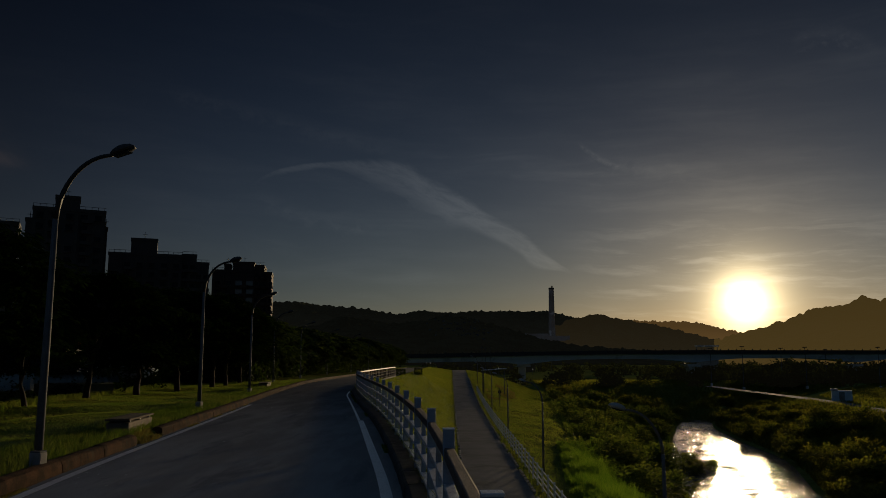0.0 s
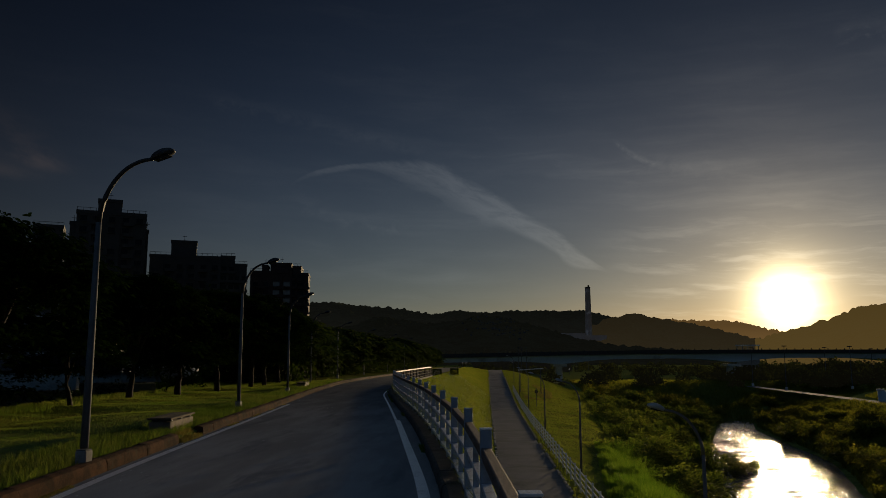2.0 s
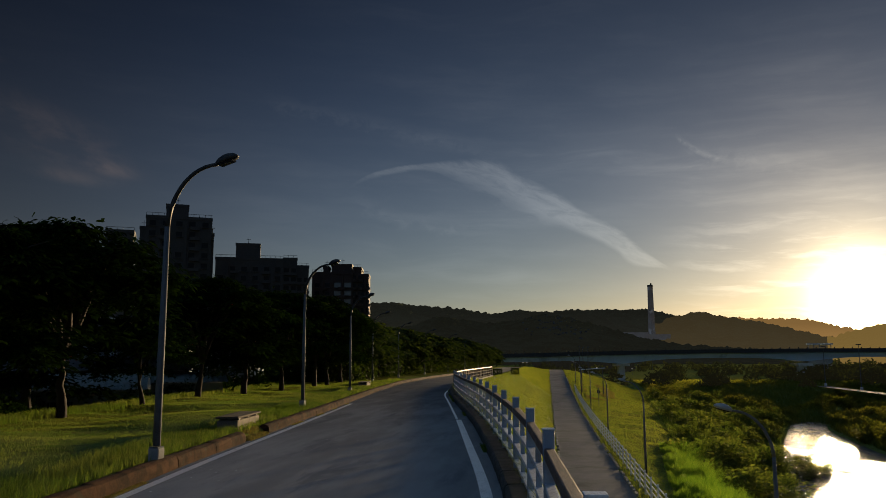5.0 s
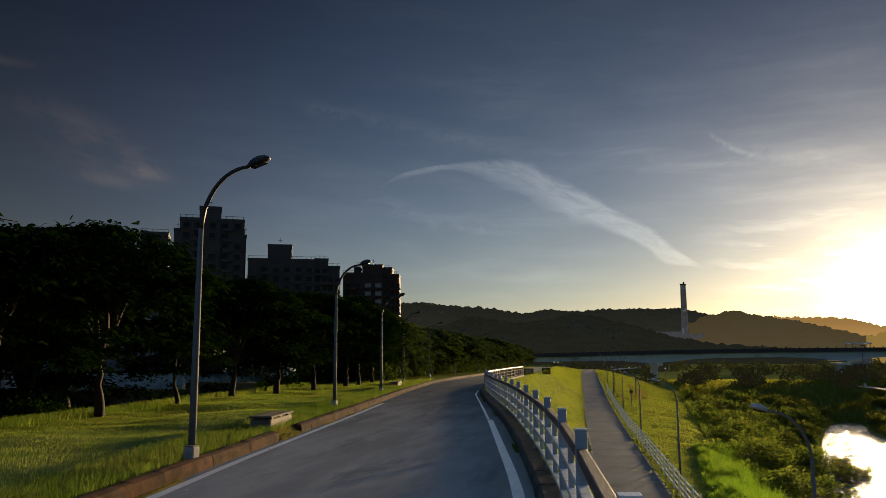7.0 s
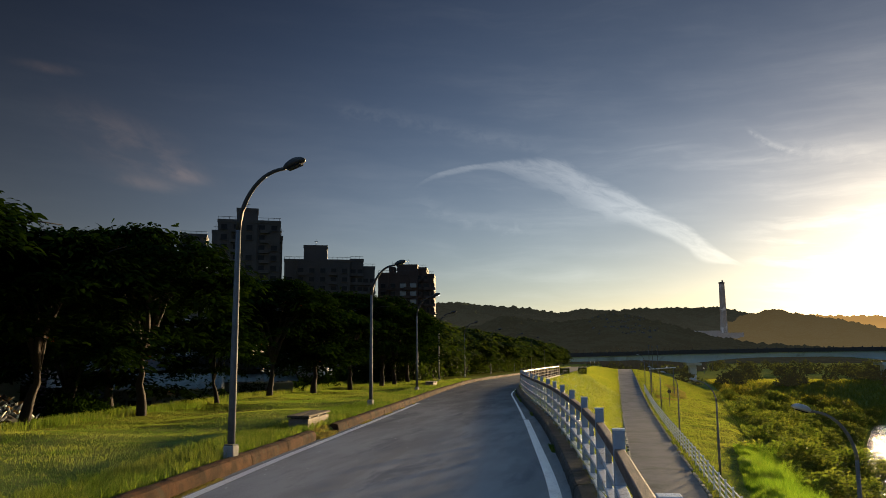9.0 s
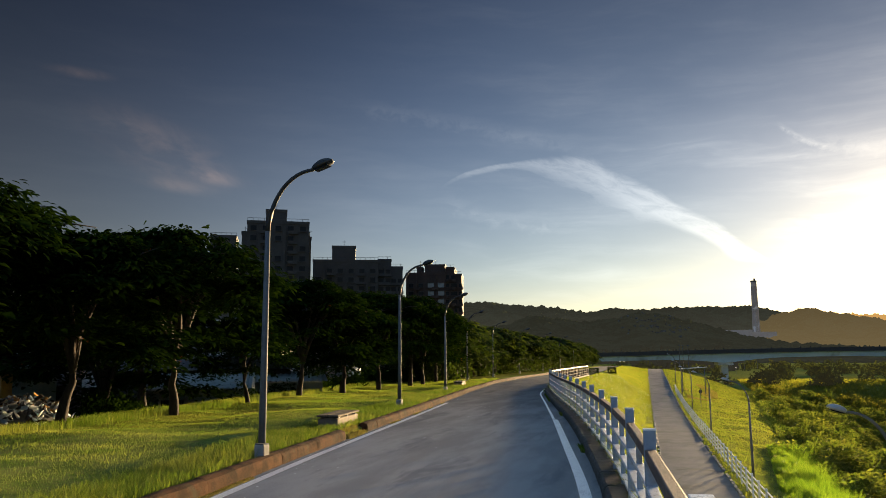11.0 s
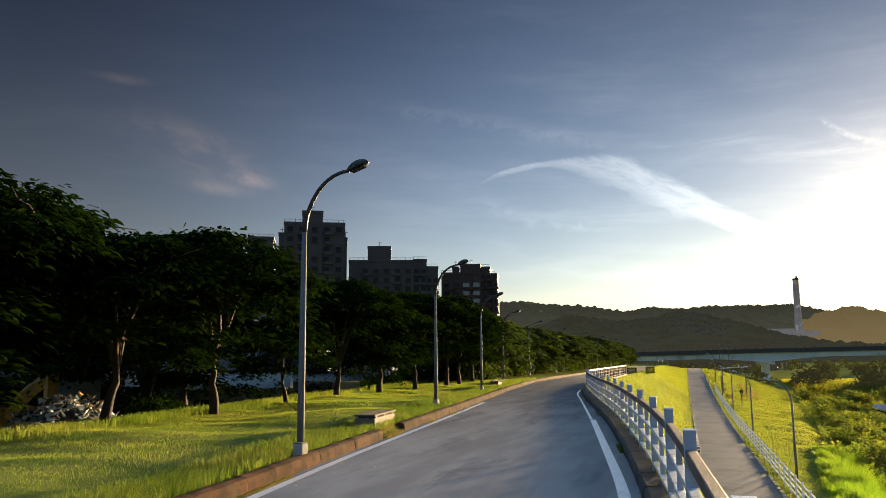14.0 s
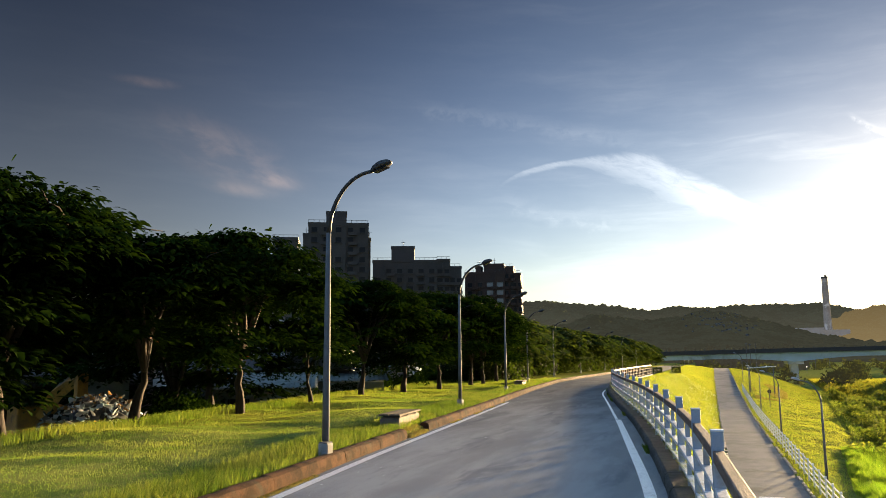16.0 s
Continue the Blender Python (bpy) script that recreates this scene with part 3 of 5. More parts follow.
def line_of_stones(name, xf, offset, y0, y1, length, wide, high, material, label, skip=()):
    top = thing(name, label, "kerb", kind="structure")
    protos = []
    y, i = y0, 0
    while y < y1:
        if any(a <= y < b for a, b in skip):
            y += length
            continue
        slope = math.degrees(math.atan((xf(y + 0.5) - xf(y - 0.5))))
        m = pose(xf(y) + offset, y, 0, 0, random.uniform(-0.8, 0.8), -slope + random.uniform(-0.5, 0.5)) @ Matrix.Diagonal((1, 1, random.uniform(0.97, 1.03), 1))
        if len(protos) < 5:
            o = part("kerb_stone", kerb_stone_mesh(length, wide, high, i, 0.016 if length < 1.1 else 0.012), material, top, smooth=False)
            o.matrix_local = m
            protos.append(o)
        else:
            share("kerb_stone", protos[i % 5], top, m)
        y += length * math.cos(math.radians(slope)) + 0.002
        i += 1
    return top


line_of_stones("kerb_left", kerb_x, -0.11, -4, 120, 1.0, 0.24, 0.21, M_KERB, "brown weathered concrete kerb along the grass verge", skip=[(16.7, 18.0)])
line_of_stones("kerb_right", rail_x, -0.09, -6, 80, 1.2, 0.36, 0.19, M_MOSSY, "dark mossy concrete kerb under the railing")


# ---------------------------------------------------------------- railing
def railing():
    top = thing("railing", "blue-grey post and rail fence with brown handrail along lane", "railing")
    ys, y = [-7.2, -4.6, -2.0, 0.7, 3.42], 6.45
    while y < 80:
        ys.append(y)
        y += 2.6 / math.hypot(1, (rail_x(y + 1) - rail_x(y)))
    post0 = mid0 = None
    far_stretch = False
    z0, ztop = 0.10, 1.20
    for i, y in enumerate(ys):
        s = -math.degrees(math.atan(rail_x(y + 0.5) - rail_x(y - 0.5)))
        m = pose(rail_x(y), y, 0, 0, 0, s)
        if y > 42 and not far_stretch:                 # far stretch of the same fence, with shade put into a darker paint
            far_stretch, post0, mid0 = True, None, None
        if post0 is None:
            post0 = part("post", boxed(-0.047, 0.047, -0.045, 0.045, z0 - 0.05, ztop, bevel=0.006), M_RAIL_SHADED if far_stretch else M_POST, top, "far cream square post with shade in its colour" if far_stretch else "blue-grey painted square post")
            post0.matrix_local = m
            cap0 = part("cap", boxed(-0.05, 0.05, -0.048, 0.048, ztop, ztop + 0.014, bevel=0.004), M_RAIL_SHADED if far_stretch else M_RAIL, post0, "pale flat post cap")
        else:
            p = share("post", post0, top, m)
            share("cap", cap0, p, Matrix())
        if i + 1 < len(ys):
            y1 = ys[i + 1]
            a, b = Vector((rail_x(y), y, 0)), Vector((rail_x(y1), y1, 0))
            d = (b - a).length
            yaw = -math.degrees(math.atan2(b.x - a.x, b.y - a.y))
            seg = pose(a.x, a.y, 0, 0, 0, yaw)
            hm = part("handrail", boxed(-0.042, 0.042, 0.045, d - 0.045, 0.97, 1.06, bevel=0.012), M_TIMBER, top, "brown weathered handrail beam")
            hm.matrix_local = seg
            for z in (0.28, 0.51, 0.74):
                rm = part("rail", boxed(-0.042, 0.042, 0.04, d - 0.04, z, z + 0.04, bevel=0.006), M_RAIL if y < 42 else M_RAIL_SHADED, top, "pale painted horizontal bar" if y < 42 else "far cream horizontal bar with shade in its colour")
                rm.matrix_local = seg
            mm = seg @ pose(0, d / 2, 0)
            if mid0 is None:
                mid0 = part("baluster", boxed(-0.028, 0.028, -0.03, 0.03, z0 - 0.05, 0.968, bevel=0.005), M_RAIL_SHADED if far_stretch else M_POST, top, "thin blue-grey intermediate post")
                mid0.matrix_local = mm
            else:
                share("baluster", mid0, top, mm)


railing()


def path_fence():
    top = thing("path_fence", "pale grey low rail fence beside the riverside path", "fence")
    fx = lambda y: path_mid(y) + 2.0
    post0 = rail0 = None
    y = 22.0
    while y < 120:
        z, z1 = path_z(y), path_z(y + 2)
        m = pose(fx(y), y, z)
        if post0 is None:
            post0 = part("post", boxed(-0.04, 0.04, -0.04, 0.04, -0.2, 1.02, bevel=0.01), M_RAIL, top, "pale square fence post")
            post0.matrix_local = m
        else:
            share("post", post0, top, m)
        yaw = -math.degrees(math.atan2(fx(y + 2) - fx(y), 2))
        pitch = math.degrees(math.atan2(z1 - z, 2))
        for h in (0.18, 0.42, 0.66, 0.90):
            mm = pose(fx(y), y, z + h, pitch, 0, yaw)
            if rail0 is None:
                rail0 = part("rail", boxed(-0.03, 0.03, 0.03, 1.97, -0.020, 0.020, bevel=0.008), M_RAIL, top, "pale round-edged bar")
                rail0.matrix_local = mm
            else:
                share("rail", rail0, top, mm)
        y += 2.0


path_fence()


# ---------------------------------------------------------------- lamps
def street_lamp(height, reach, label, foot=True, rise=1.02):
    top = thing("street_lamp", label, "street lamp", group="street lamps along the levee")
    if foot:
        part("footing", boxed(-0.092, 0.092, -0.092, 0.092, -0.25, 0.27, bevel=0.025), M_CONCRETE, top, "grey concrete footing")
        part("base_plate", boxed(-0.082, 0.082, -0.082, 0.082, 0.27, 0.29, bevel=0.004), M_STEEL, top)
    z_bend = height - 1.15
    part("pole", tube([(0, 0, 0.3), (0, 0, 1.6), (0, 0, z_bend)], [0.062, 0.058, 0.043], 12), M_STEEL, top, "tapered galvanised pole", smooth=True)
    pts = []
    for k in range(13):
        f = k / 12
        pts.append((reach * 0.86 * f ** 1.6, 0, z_bend + rise * math.sin(f * math.pi / 2) ** 0.9))
    arm = part("arm", tube(pts, [0.043 - 0.013 * k / 12 for k in range(13)], 10), M_DARK if foot else M_STEEL, top, "curved dark arm" if foot else "curved grey arm", smooth=True)
    bm = bmesh.new()
    bmesh.ops.create_uvsphere(bm, u_segments=14, v_segments=8, radius=1.0)
    for v_ in bm.verts:
        c = v_.co
        c.z = c.z * (0.115 if c.z > 0 else 0.03)
        c.y *= 0.13 * (0.75 + 0.25 * c.x)
        c.x *= 0.225
    head = part("lamp_head", bm, M_DARK if foot else M_ZINC, top, "dark cobra-head luminaire" if foot else "pale grey cobra-head luminaire", smooth=True)
    head.matrix_local = pose(reach * 0.86 + 0.17, 0, z_bend + rise + 0.05, 0, -16, 0)
    bm = boxed(-0.14, 0.13, -0.075, 0.075, -0.05, -0.026, bevel=0.01)
    part("lens", bm, M_GLASS, head, "dull lamp glass, unlit")
    return top


def at_ground(x, y, dz=0.0, yaw=0.0):
    return pose(x, y, ground_z(x, y) + dz, 0, 0, yaw)


lamp = street_lamp(5.0, 1.04, rise=1.0, label="tall grey street lamp with curved arm, unlit, on grass")
lamp.matrix_world = at_ground(-6.11, 11.95, 0, -8)
for x, y in ((-7.93, 25.4), (-9.5, 38.2), (-11.6, 53), (-12.7, 69), (-12.7, 85), (-12.0, 101), (-11.4, 118), (-10.8, 136)):
    copy_thing(lamp, at_ground(x, y, 0, -8 if y < 50 else 4))
plamp = street_lamp(5.0, 1.02, "slim grey street lamp with curved arm beside the path", foot=False)
plamp.matrix_world = pose(5.24, 18.8, -4.3, 0, 0, 176)
for x, y in ((5.2, 40.8), (5.2, 62.5), (5.4, 86), (5.6, 109), (5.9, 132)):
    copy_thing(plamp, pose(x, y, path_z(y) - 0.1, 0, 0, 172))


# ---------------------------------------------------------------- stone bench on the verge
def bench():
    top = thing("stone_bench", "concrete block bench with brown plank seat on the grass", "bench")
    part("block", boxed(-0.24, 0.24, -0.95, 0.95, -0.15, 0.29, bevel=0.02), M_BENCH, top, "stained concrete block")
    for x in (-0.14, 0.14):
        o = part("plank", boxed(-0.125, 0.125, -1.0, 1.0, 0.33, 0.375, bevel=0.008), M_PLANK, top, "weathered brown seat plank")
        o.location = (x, 0, 0)
    for y in (-0.75, 0, 0.75):
        o = part("batten", boxed(-0.22, 0.22, -0.04, 0.04, 0.285, 0.332), M_DARK, top, "dark batten under the seat")
        o.location = (0, y, 0)
    return top


b1 = bench()
b1.matrix_world = at_ground(-7.25, 18.2, 0, 6)
copy_thing(b1, at_ground(-10.2, 44.5, 0, 6))


# ---------------------------------------------------------------- towers behind the trees
def tower(at, yaw, blocks, label, storey=3.0, material=None, pale=()):
    """A block of flats: boxes (x0, x1, y0, y1, top), each with rows of windows on the two faces that look to the lane."""
    material = material or M_TOWER
    top = thing("apartment_building", label, "building", pose(at[0], at[1], at[2], 0, 0, yaw))
    glass = bright = slab = None
    for bi, (x0, x1, y0, y1, h, wins) in enumerate(blocks):
        bm = boxed(x0, x1, y0, y1, 0, h)
        box(bm, x0 - 0.15, x1 + 0.15, y0 - 0.15, y1 + 0.15, h, h + 0.9)
        wall = part("wall", bm, material, top)
        if not wins:
            mast = tube([((x0 + x1) / 2, (y0 + y1) / 2, h + 0.8), ((x0 + x1) / 2, (y0 + y1) / 2, h + 3.4)], [0.10, 0.05], 5)
            box(mast, (x0 + x1) / 2 - 0.7, (x0 + x1) / 2 + 0.7, (y0 + y1) / 2 - 0.04, (y0 + y1) / 2 + 0.04, h + 2.6, h + 2.72)
            part("antenna", mast, M_DARK, top, "thin dark roof antenna")
            continue
        fence = boxed(x0, x1, y0, y0 + 0.08, h + 1.62, h + 1.72)
        for k in range(int((x1 - x0) / 1.6) + 1):
            box(fence, x0 + 1.6 * k, x0 + 1.6 * k + 0.1, y0, y0 + 0.08, h + 0.88, h + 1.64)
        part("roof_rail", fence, M_DARK, top, "thin roof railing")
        for k in range(2):                 # recessed shaft of balconies with slab edges
            bx = x0 + (x1 - x0) * (0.28 + 0.46 * k)
            for fl in range(max(1, int(h / storey) - 12), int(h / storey)):
                at_slab = pose(bx, y0, fl * storey)
                if slab is None:
                    slab = part("balcony", boxed(-1.3, 1.3, -1.0, 0, 0, 0.95), material, top, "narrow walled balcony")
                    slab.matrix_local = at_slab
                else:
                    share("balcony", slab, top, at_slab)
        n = max(2, int((x1 - x0) / 3.2))
        for k in range(1, n, 2):
            px = x0 + k * (x1 - x0) / n
            part("pilaster", boxed(px - 0.35, px + 0.35, y0 - 0.5, y0, 0, h - 0.5), material, top)
        for fl in range(max(0, int(h / storey) - 12), int(h / storey)):
            z = fl * storey + 0.9
            for k in range(n):
                x = x0 + (k + 0.5) * (x1 - x0) / n
                spots = [pose(x, y0 - 0.06, z)]
                if k < int((y1 - y0) / 3.4):
                    spots.append(pose(x1 + 0.06, y0 + 1.7 + 3.4 * k, z, 0, 0, 90))
                for m in spots:
                    if glass is not None and (fl * 7 + k * 13 + bi * 5) % 11 == 0:
                        continue
                    if glass is None:
                        glass = part("window", boxed(-0.85, 0.85, -0.03, 0.10, 0, 1.5), M_GLASS, top, "dark window pane in a frame")
                        glass.matrix_local = m
                        sill = part("sill", boxed(-1.0, 1.0, -0.35, 0.06, -0.16, 0.0), M_TOWER, glass)
                        hood = part("frame", boxed(-0.95, 0.95, -0.12, 0.05, 1.5, 1.62), M_TOWER, glass)
                    else:
                        if k in pale and bright is None:
                            bright = part("window", boxed(-1.15, 1.15, -0.03, 0.10, 0, 1.7), M_SKYGLASS, top, "pale window with the sky's reflection in its colour")
                            bright.matrix_local = m
                            continue
                        g = share("window", bright if k in pale else glass, top, m)
                        share("sill", sill, g, Matrix())
                        share("frame", hood, g, Matrix())
    return top


def polar(az, d):
    return d * math.sin(radians(az)), d * math.cos(radians(az))


x, y = polar(-26.4, 230)
tower((x, y, -3), 26, [(-9, 9, 0, 15, 45.0, True), (-10.6, -9, 2, 12, 42, False), (-3.8, 2.4, 4, 11, 49.3, False), (9, 9.8, 3, 6, 41, False)], "tall dark tiled apartment tower with a stepped roof")
x, y = polar(-30.3, 250)
tower((x, y, -3), 26, [(-4, 4, 0, 10, 43.4, True)], "slim dark apartment tower half hidden by trees")
x, y = polar(-21.4, 260)
tower((x, y, -3), 20, [(-11, 11, 0, 14, 37.6, True), (-4.8, 3.2, 4, 10, 43.0, False), (11, 15.5, 2, 12, 38.2, True), (15.5, 19.5, 3, 12, 35.8, True)], "long grey apartment block with a roof house")
x, y = polar(-14.9, 280)
tower((x, y, -3), 9, [(-9.8, 5.0, 0, 14, 35.6, True), (-3.0, 4.4, 2, 10, 38.8, False), (-6, -4, 2, 8, 38.0, False), (5.0, 8.0, 1, 13, 37.6, True), (8.0, 10.6, 2, 13, 35.2, True)], "reddish tiled apartment block with sunlit side wall", material=M_BRICKRED, pale=(2, 3))


# ---------------------------------------------------------------- bridge, chimney, works
def bridge():
    top = thing("road_bridge", "long pale blue steel girder road bridge over the river", "bridge")
    a, b = Vector((-60, 262, 0)), Vector((330, 300, 0))
    yaw = math.degrees(math.atan2(b.y - a.y, b.x - a.x))
    L = (b - a).length
    m = pose(a.x, a.y, 0, 0, 0, yaw)
    rr, bars = [], []
    for k in range(121):
        s = L * k / 120
        t = float(np.interp(s, [0, 51, 89, 118, 155, 400], [3.0, 3.7, 4.5, 4.95, 5.2, 5.2]))
        p = ((s - 88.8) % 62) / 62
        deep = 1.45 + 1.5 * max(0.0, 1 - min(p, 1 - p) * 3.2) ** 1.6
        zt = t - 1.45
        rr.append([(s, 0, zt - deep), (s, 0, zt - 0.15), (s, -1.3, zt + 0.1), (s, -1.3, zt + 0.45), (s, 9, zt + 0.45), (s, 9, zt - deep)])
        bars.append([(s, -1.45, zt + 0.1), (s, -1.45, t), (s, -1.2, t), (s, -1.2, zt + 0.1)])
    v, f = loft(rr, closed=True)
    g = mesh("girder", v, f, M_BLUE, top, label="pale blue steel girder")
    g.matrix_local = m
    v, f = loft(bars, closed=True)
    par = mesh("parapet", v, f, M_DARK, top, label="dark bridge parapet")
    par.matrix_local = m
    post0 = None
    for k in range(130):
        s = 3.0 * k + 1
        t = float(np.interp(s, [0, 51, 89, 118, 155, 400], [3.0, 3.7, 4.5, 4.95, 5.2, 5.2]))
        mm = m @ pose(s, -1.32, t)
        if post0 is None:
            post0 = part("baluster", boxed(-0.12, 0.12, -0.08, 0.08, -0.05, 0.42), M_MOSSY, top)
            post0.matrix_local = mm
        else:
            share("baluster", post0, top, mm)
    first = None
    for s in (26.8, 88.8, 150.8, 212.8, 274.8, 336.8):
        mm = m @ pose(s, 4, 0)
        if first is None:
            bm = boxed(-1.1, 1.1, -1.5, 1.5, -5.4, -0.6, bevel=0.1)
            box(bm, -2.4, 2.4, -3.4, 3.4, -0.62, 0.25)
            first = part("pier", bm, M_PALE, top, "grey concrete bridge pier")
            first.matrix_local = mm
        else:
            share("pier", first, top, mm)


bridge()

cx, cy = polar(8.08, 2000)
stack = thing("chimney", "tall pale square-edged incinerator chimney with grey mural patches", "chimney", pose(cx, cy, 0))
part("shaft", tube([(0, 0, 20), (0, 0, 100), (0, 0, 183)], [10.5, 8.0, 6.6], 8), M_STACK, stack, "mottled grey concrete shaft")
part("rim", tube([(0, 0, 183), (0, 0, 187)], [7.2, 7.2], 8), M_MOSSY, stack, "dark rim")
part("flue", tube([(2, 0, 187), (2, 0, 192)], [2.0, 2.0], 8), M_MOSSY, stack)
wx, wy = polar(7.2, 1960)
works = thing("incinerator_works", "low grey industrial halls at the chimney's foot", "building", pose(wx, wy, 0))
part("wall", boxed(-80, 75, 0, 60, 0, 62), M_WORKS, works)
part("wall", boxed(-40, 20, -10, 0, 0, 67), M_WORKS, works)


# ---------------------------------------------------------------- hills
def hill(name, label, table, d0, depth, base_el=-0.4, step=0.06, rough=1.0, material=None, seed=0.0):
    """A wooded ridge: its skyline (azimuth, elevation) at distance d0, with a slope that falls towards the eye."""
    azs, els = [p[0] for p in table], [p[1] for p in table]
    rr = []
    lines = 64
    for az in np.arange(azs[0], azs[-1] + step / 2, step):
        e = sum(np.interp(az + k, azs, els) for k in (-0.5, -0.25, 0, 0.25, 0.5)) / 5
        top = EYE + d0 * math.tan(radians(e))
        col = []
        for k in range(lines + 4):
            f = min(k, lines) / lines
            d = d0 - depth * (1 - f)
            x, y = polar(az, d)
            z = -6 + (top + 6) * (f ** 0.75)
            spurs = noise.noise(Vector((x * 0.006, y * 0.004, seed))) * 0.22 * (top + 6) * math.sin(f * math.pi)
            clumps = noise.noise(Vector((x * 0.05, y * 0.05, seed + 5))) + 0.8 * abs(noise.noise(Vector((x * 0.11, y * 0.11, seed + 9)))) + 0.15 * noise.noise(Vector((x * 0.24, y * 0.03, seed + 13)))
            z += spurs + clumps * 4.2 * rough * (d0 / 1500) ** 0.7 * (0.5 + f)
            if k > lines:
                d = d0 + (k - lines) * depth * 0.3
                x, y = polar(az, d)
                z = z - (k - lines) * top * 0.35
            col.append((x, y, z))
        rr.append(col)
    v, f = loft(rr)
    return mesh(name, v, f, material or M_WOODS, smooth=False, label=label, kind="structure", category="hill")


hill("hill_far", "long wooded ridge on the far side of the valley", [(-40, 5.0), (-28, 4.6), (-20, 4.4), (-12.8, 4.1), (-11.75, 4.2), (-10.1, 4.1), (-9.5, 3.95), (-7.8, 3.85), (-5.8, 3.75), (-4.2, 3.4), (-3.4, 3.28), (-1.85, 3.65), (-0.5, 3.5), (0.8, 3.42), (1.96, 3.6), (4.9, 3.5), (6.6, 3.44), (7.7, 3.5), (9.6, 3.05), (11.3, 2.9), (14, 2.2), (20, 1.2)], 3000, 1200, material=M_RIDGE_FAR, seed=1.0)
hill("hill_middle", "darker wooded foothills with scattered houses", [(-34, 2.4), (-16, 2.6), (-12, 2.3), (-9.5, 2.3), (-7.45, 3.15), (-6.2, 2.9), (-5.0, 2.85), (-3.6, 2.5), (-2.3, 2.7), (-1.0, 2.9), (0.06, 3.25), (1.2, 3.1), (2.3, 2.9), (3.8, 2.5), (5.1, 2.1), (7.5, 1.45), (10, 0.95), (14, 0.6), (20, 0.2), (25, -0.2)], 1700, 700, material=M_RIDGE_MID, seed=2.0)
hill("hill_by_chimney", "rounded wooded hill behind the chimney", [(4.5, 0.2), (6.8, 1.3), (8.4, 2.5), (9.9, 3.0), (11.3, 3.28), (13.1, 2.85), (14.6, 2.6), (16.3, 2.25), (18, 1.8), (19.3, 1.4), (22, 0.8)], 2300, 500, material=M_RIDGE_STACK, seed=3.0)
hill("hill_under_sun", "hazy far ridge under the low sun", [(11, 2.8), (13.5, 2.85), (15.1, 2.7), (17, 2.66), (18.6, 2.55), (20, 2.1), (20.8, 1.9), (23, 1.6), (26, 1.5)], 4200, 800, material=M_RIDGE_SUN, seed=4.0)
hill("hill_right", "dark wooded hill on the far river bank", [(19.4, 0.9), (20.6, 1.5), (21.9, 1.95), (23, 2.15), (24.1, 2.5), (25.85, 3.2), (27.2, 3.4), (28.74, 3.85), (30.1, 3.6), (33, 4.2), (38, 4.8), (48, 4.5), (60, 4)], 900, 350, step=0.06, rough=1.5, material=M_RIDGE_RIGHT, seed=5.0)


# ---------------------------------------------------------------- plants
def frond(rng, c, direction, size, droop, verts, faces, pairs=4):
    """A feathery leaf spray: a bent rib with jagged sides."""
    d = direction.normalized()
    side = d.cross(Vector((0, 0, 1)))
    if side.length < 0.1:
        side = Vector((1, 0, 0))
    side.normalize()
    side = (side + Vector((0, 0, rng.uniform(-0.5, 0.5)))).normalized()
    base = len(verts)
    n = pairs
    for k in range(n + 1):
        f = k / n
        p = c + d * (size * f) + Vector((0, 0, -droop * size * f * f))
        w = size * 0.36 * math.sin(math.pi * min(0.95, f * 0.85 + 0.15)) * rng.uniform(0.7, 1.15)
        verts.append(p)
        verts.append(p + side * w + d * w * 0.35)
        verts.append(p - side * w + d * w * 0.35)
    for k in range(n):
        a, b = base + 3 * k, base + 3 * (k + 1)
        faces.append((a, a + 1, b))
        faces.append((a, b, a + 2))


def sprays(name, P, D, size, droop, material, parent, label, seed, pairs=4):
    """Many feathery leaves at once: at P, along D, each a bent rib with ragged sides."""
    r = np.random.default_rng(seed)
    N = len(P)
    D = D / np.linalg.norm(D, axis=1)[:, None]
    side = np.cross(D, np.array([0.0, 0.0, 1.0]))
    side /= np.maximum(np.linalg.norm(side, axis=1), 0.05)[:, None]
    side = side + np.array([0, 0, 1.0]) * r.uniform(-0.55, 0.55, N)[:, None]
    rows_ = []
    for k in range(pairs + 1):
        f = k / pairs
        c = P + D * (size * f)[:, None] + np.array([0, 0, -1.0]) * (droop * size * f * f)[:, None]
        w = (size * 0.27 * (math.sin(math.pi * min(0.97, f * 0.82 + 0.14))) * r.uniform(0.65, 1.2, N))[:, None]
        rows_ += [c + side * w + D * w * 0.5, c, c - side * w + D * w * 0.5]
    V = np.stack(rows_, 1)
    M = V.shape[1]
    q = []
    for k in range(pairs):
        o = 3 * k
        q += [o, o + 1, o + 4, o + 3, o + 1, o + 2, o + 5, o + 4]
    loops = (np.arange(N)[:, None] * M + np.array(q)[None]).reshape(-1)
    me = bpy.data.meshes.new(name)
    me.vertices.add(N * M)
    me.vertices.foreach_set("co", V.astype(np.float32).ravel())
    me.loops.add(len(loops))
    me.loops.foreach_set("vertex_index", loops.astype(np.int32))
    me.polygons.add(len(loops) // 4)
    me.polygons.foreach_set("loop_start", np.arange(0, len(loops), 4, dtype=np.int32))
    me.update(calc_edges=True)
    me.materials.append(material)
    ob = new(name, me)
    ob.parent = parent
    return tagged(ob, label)


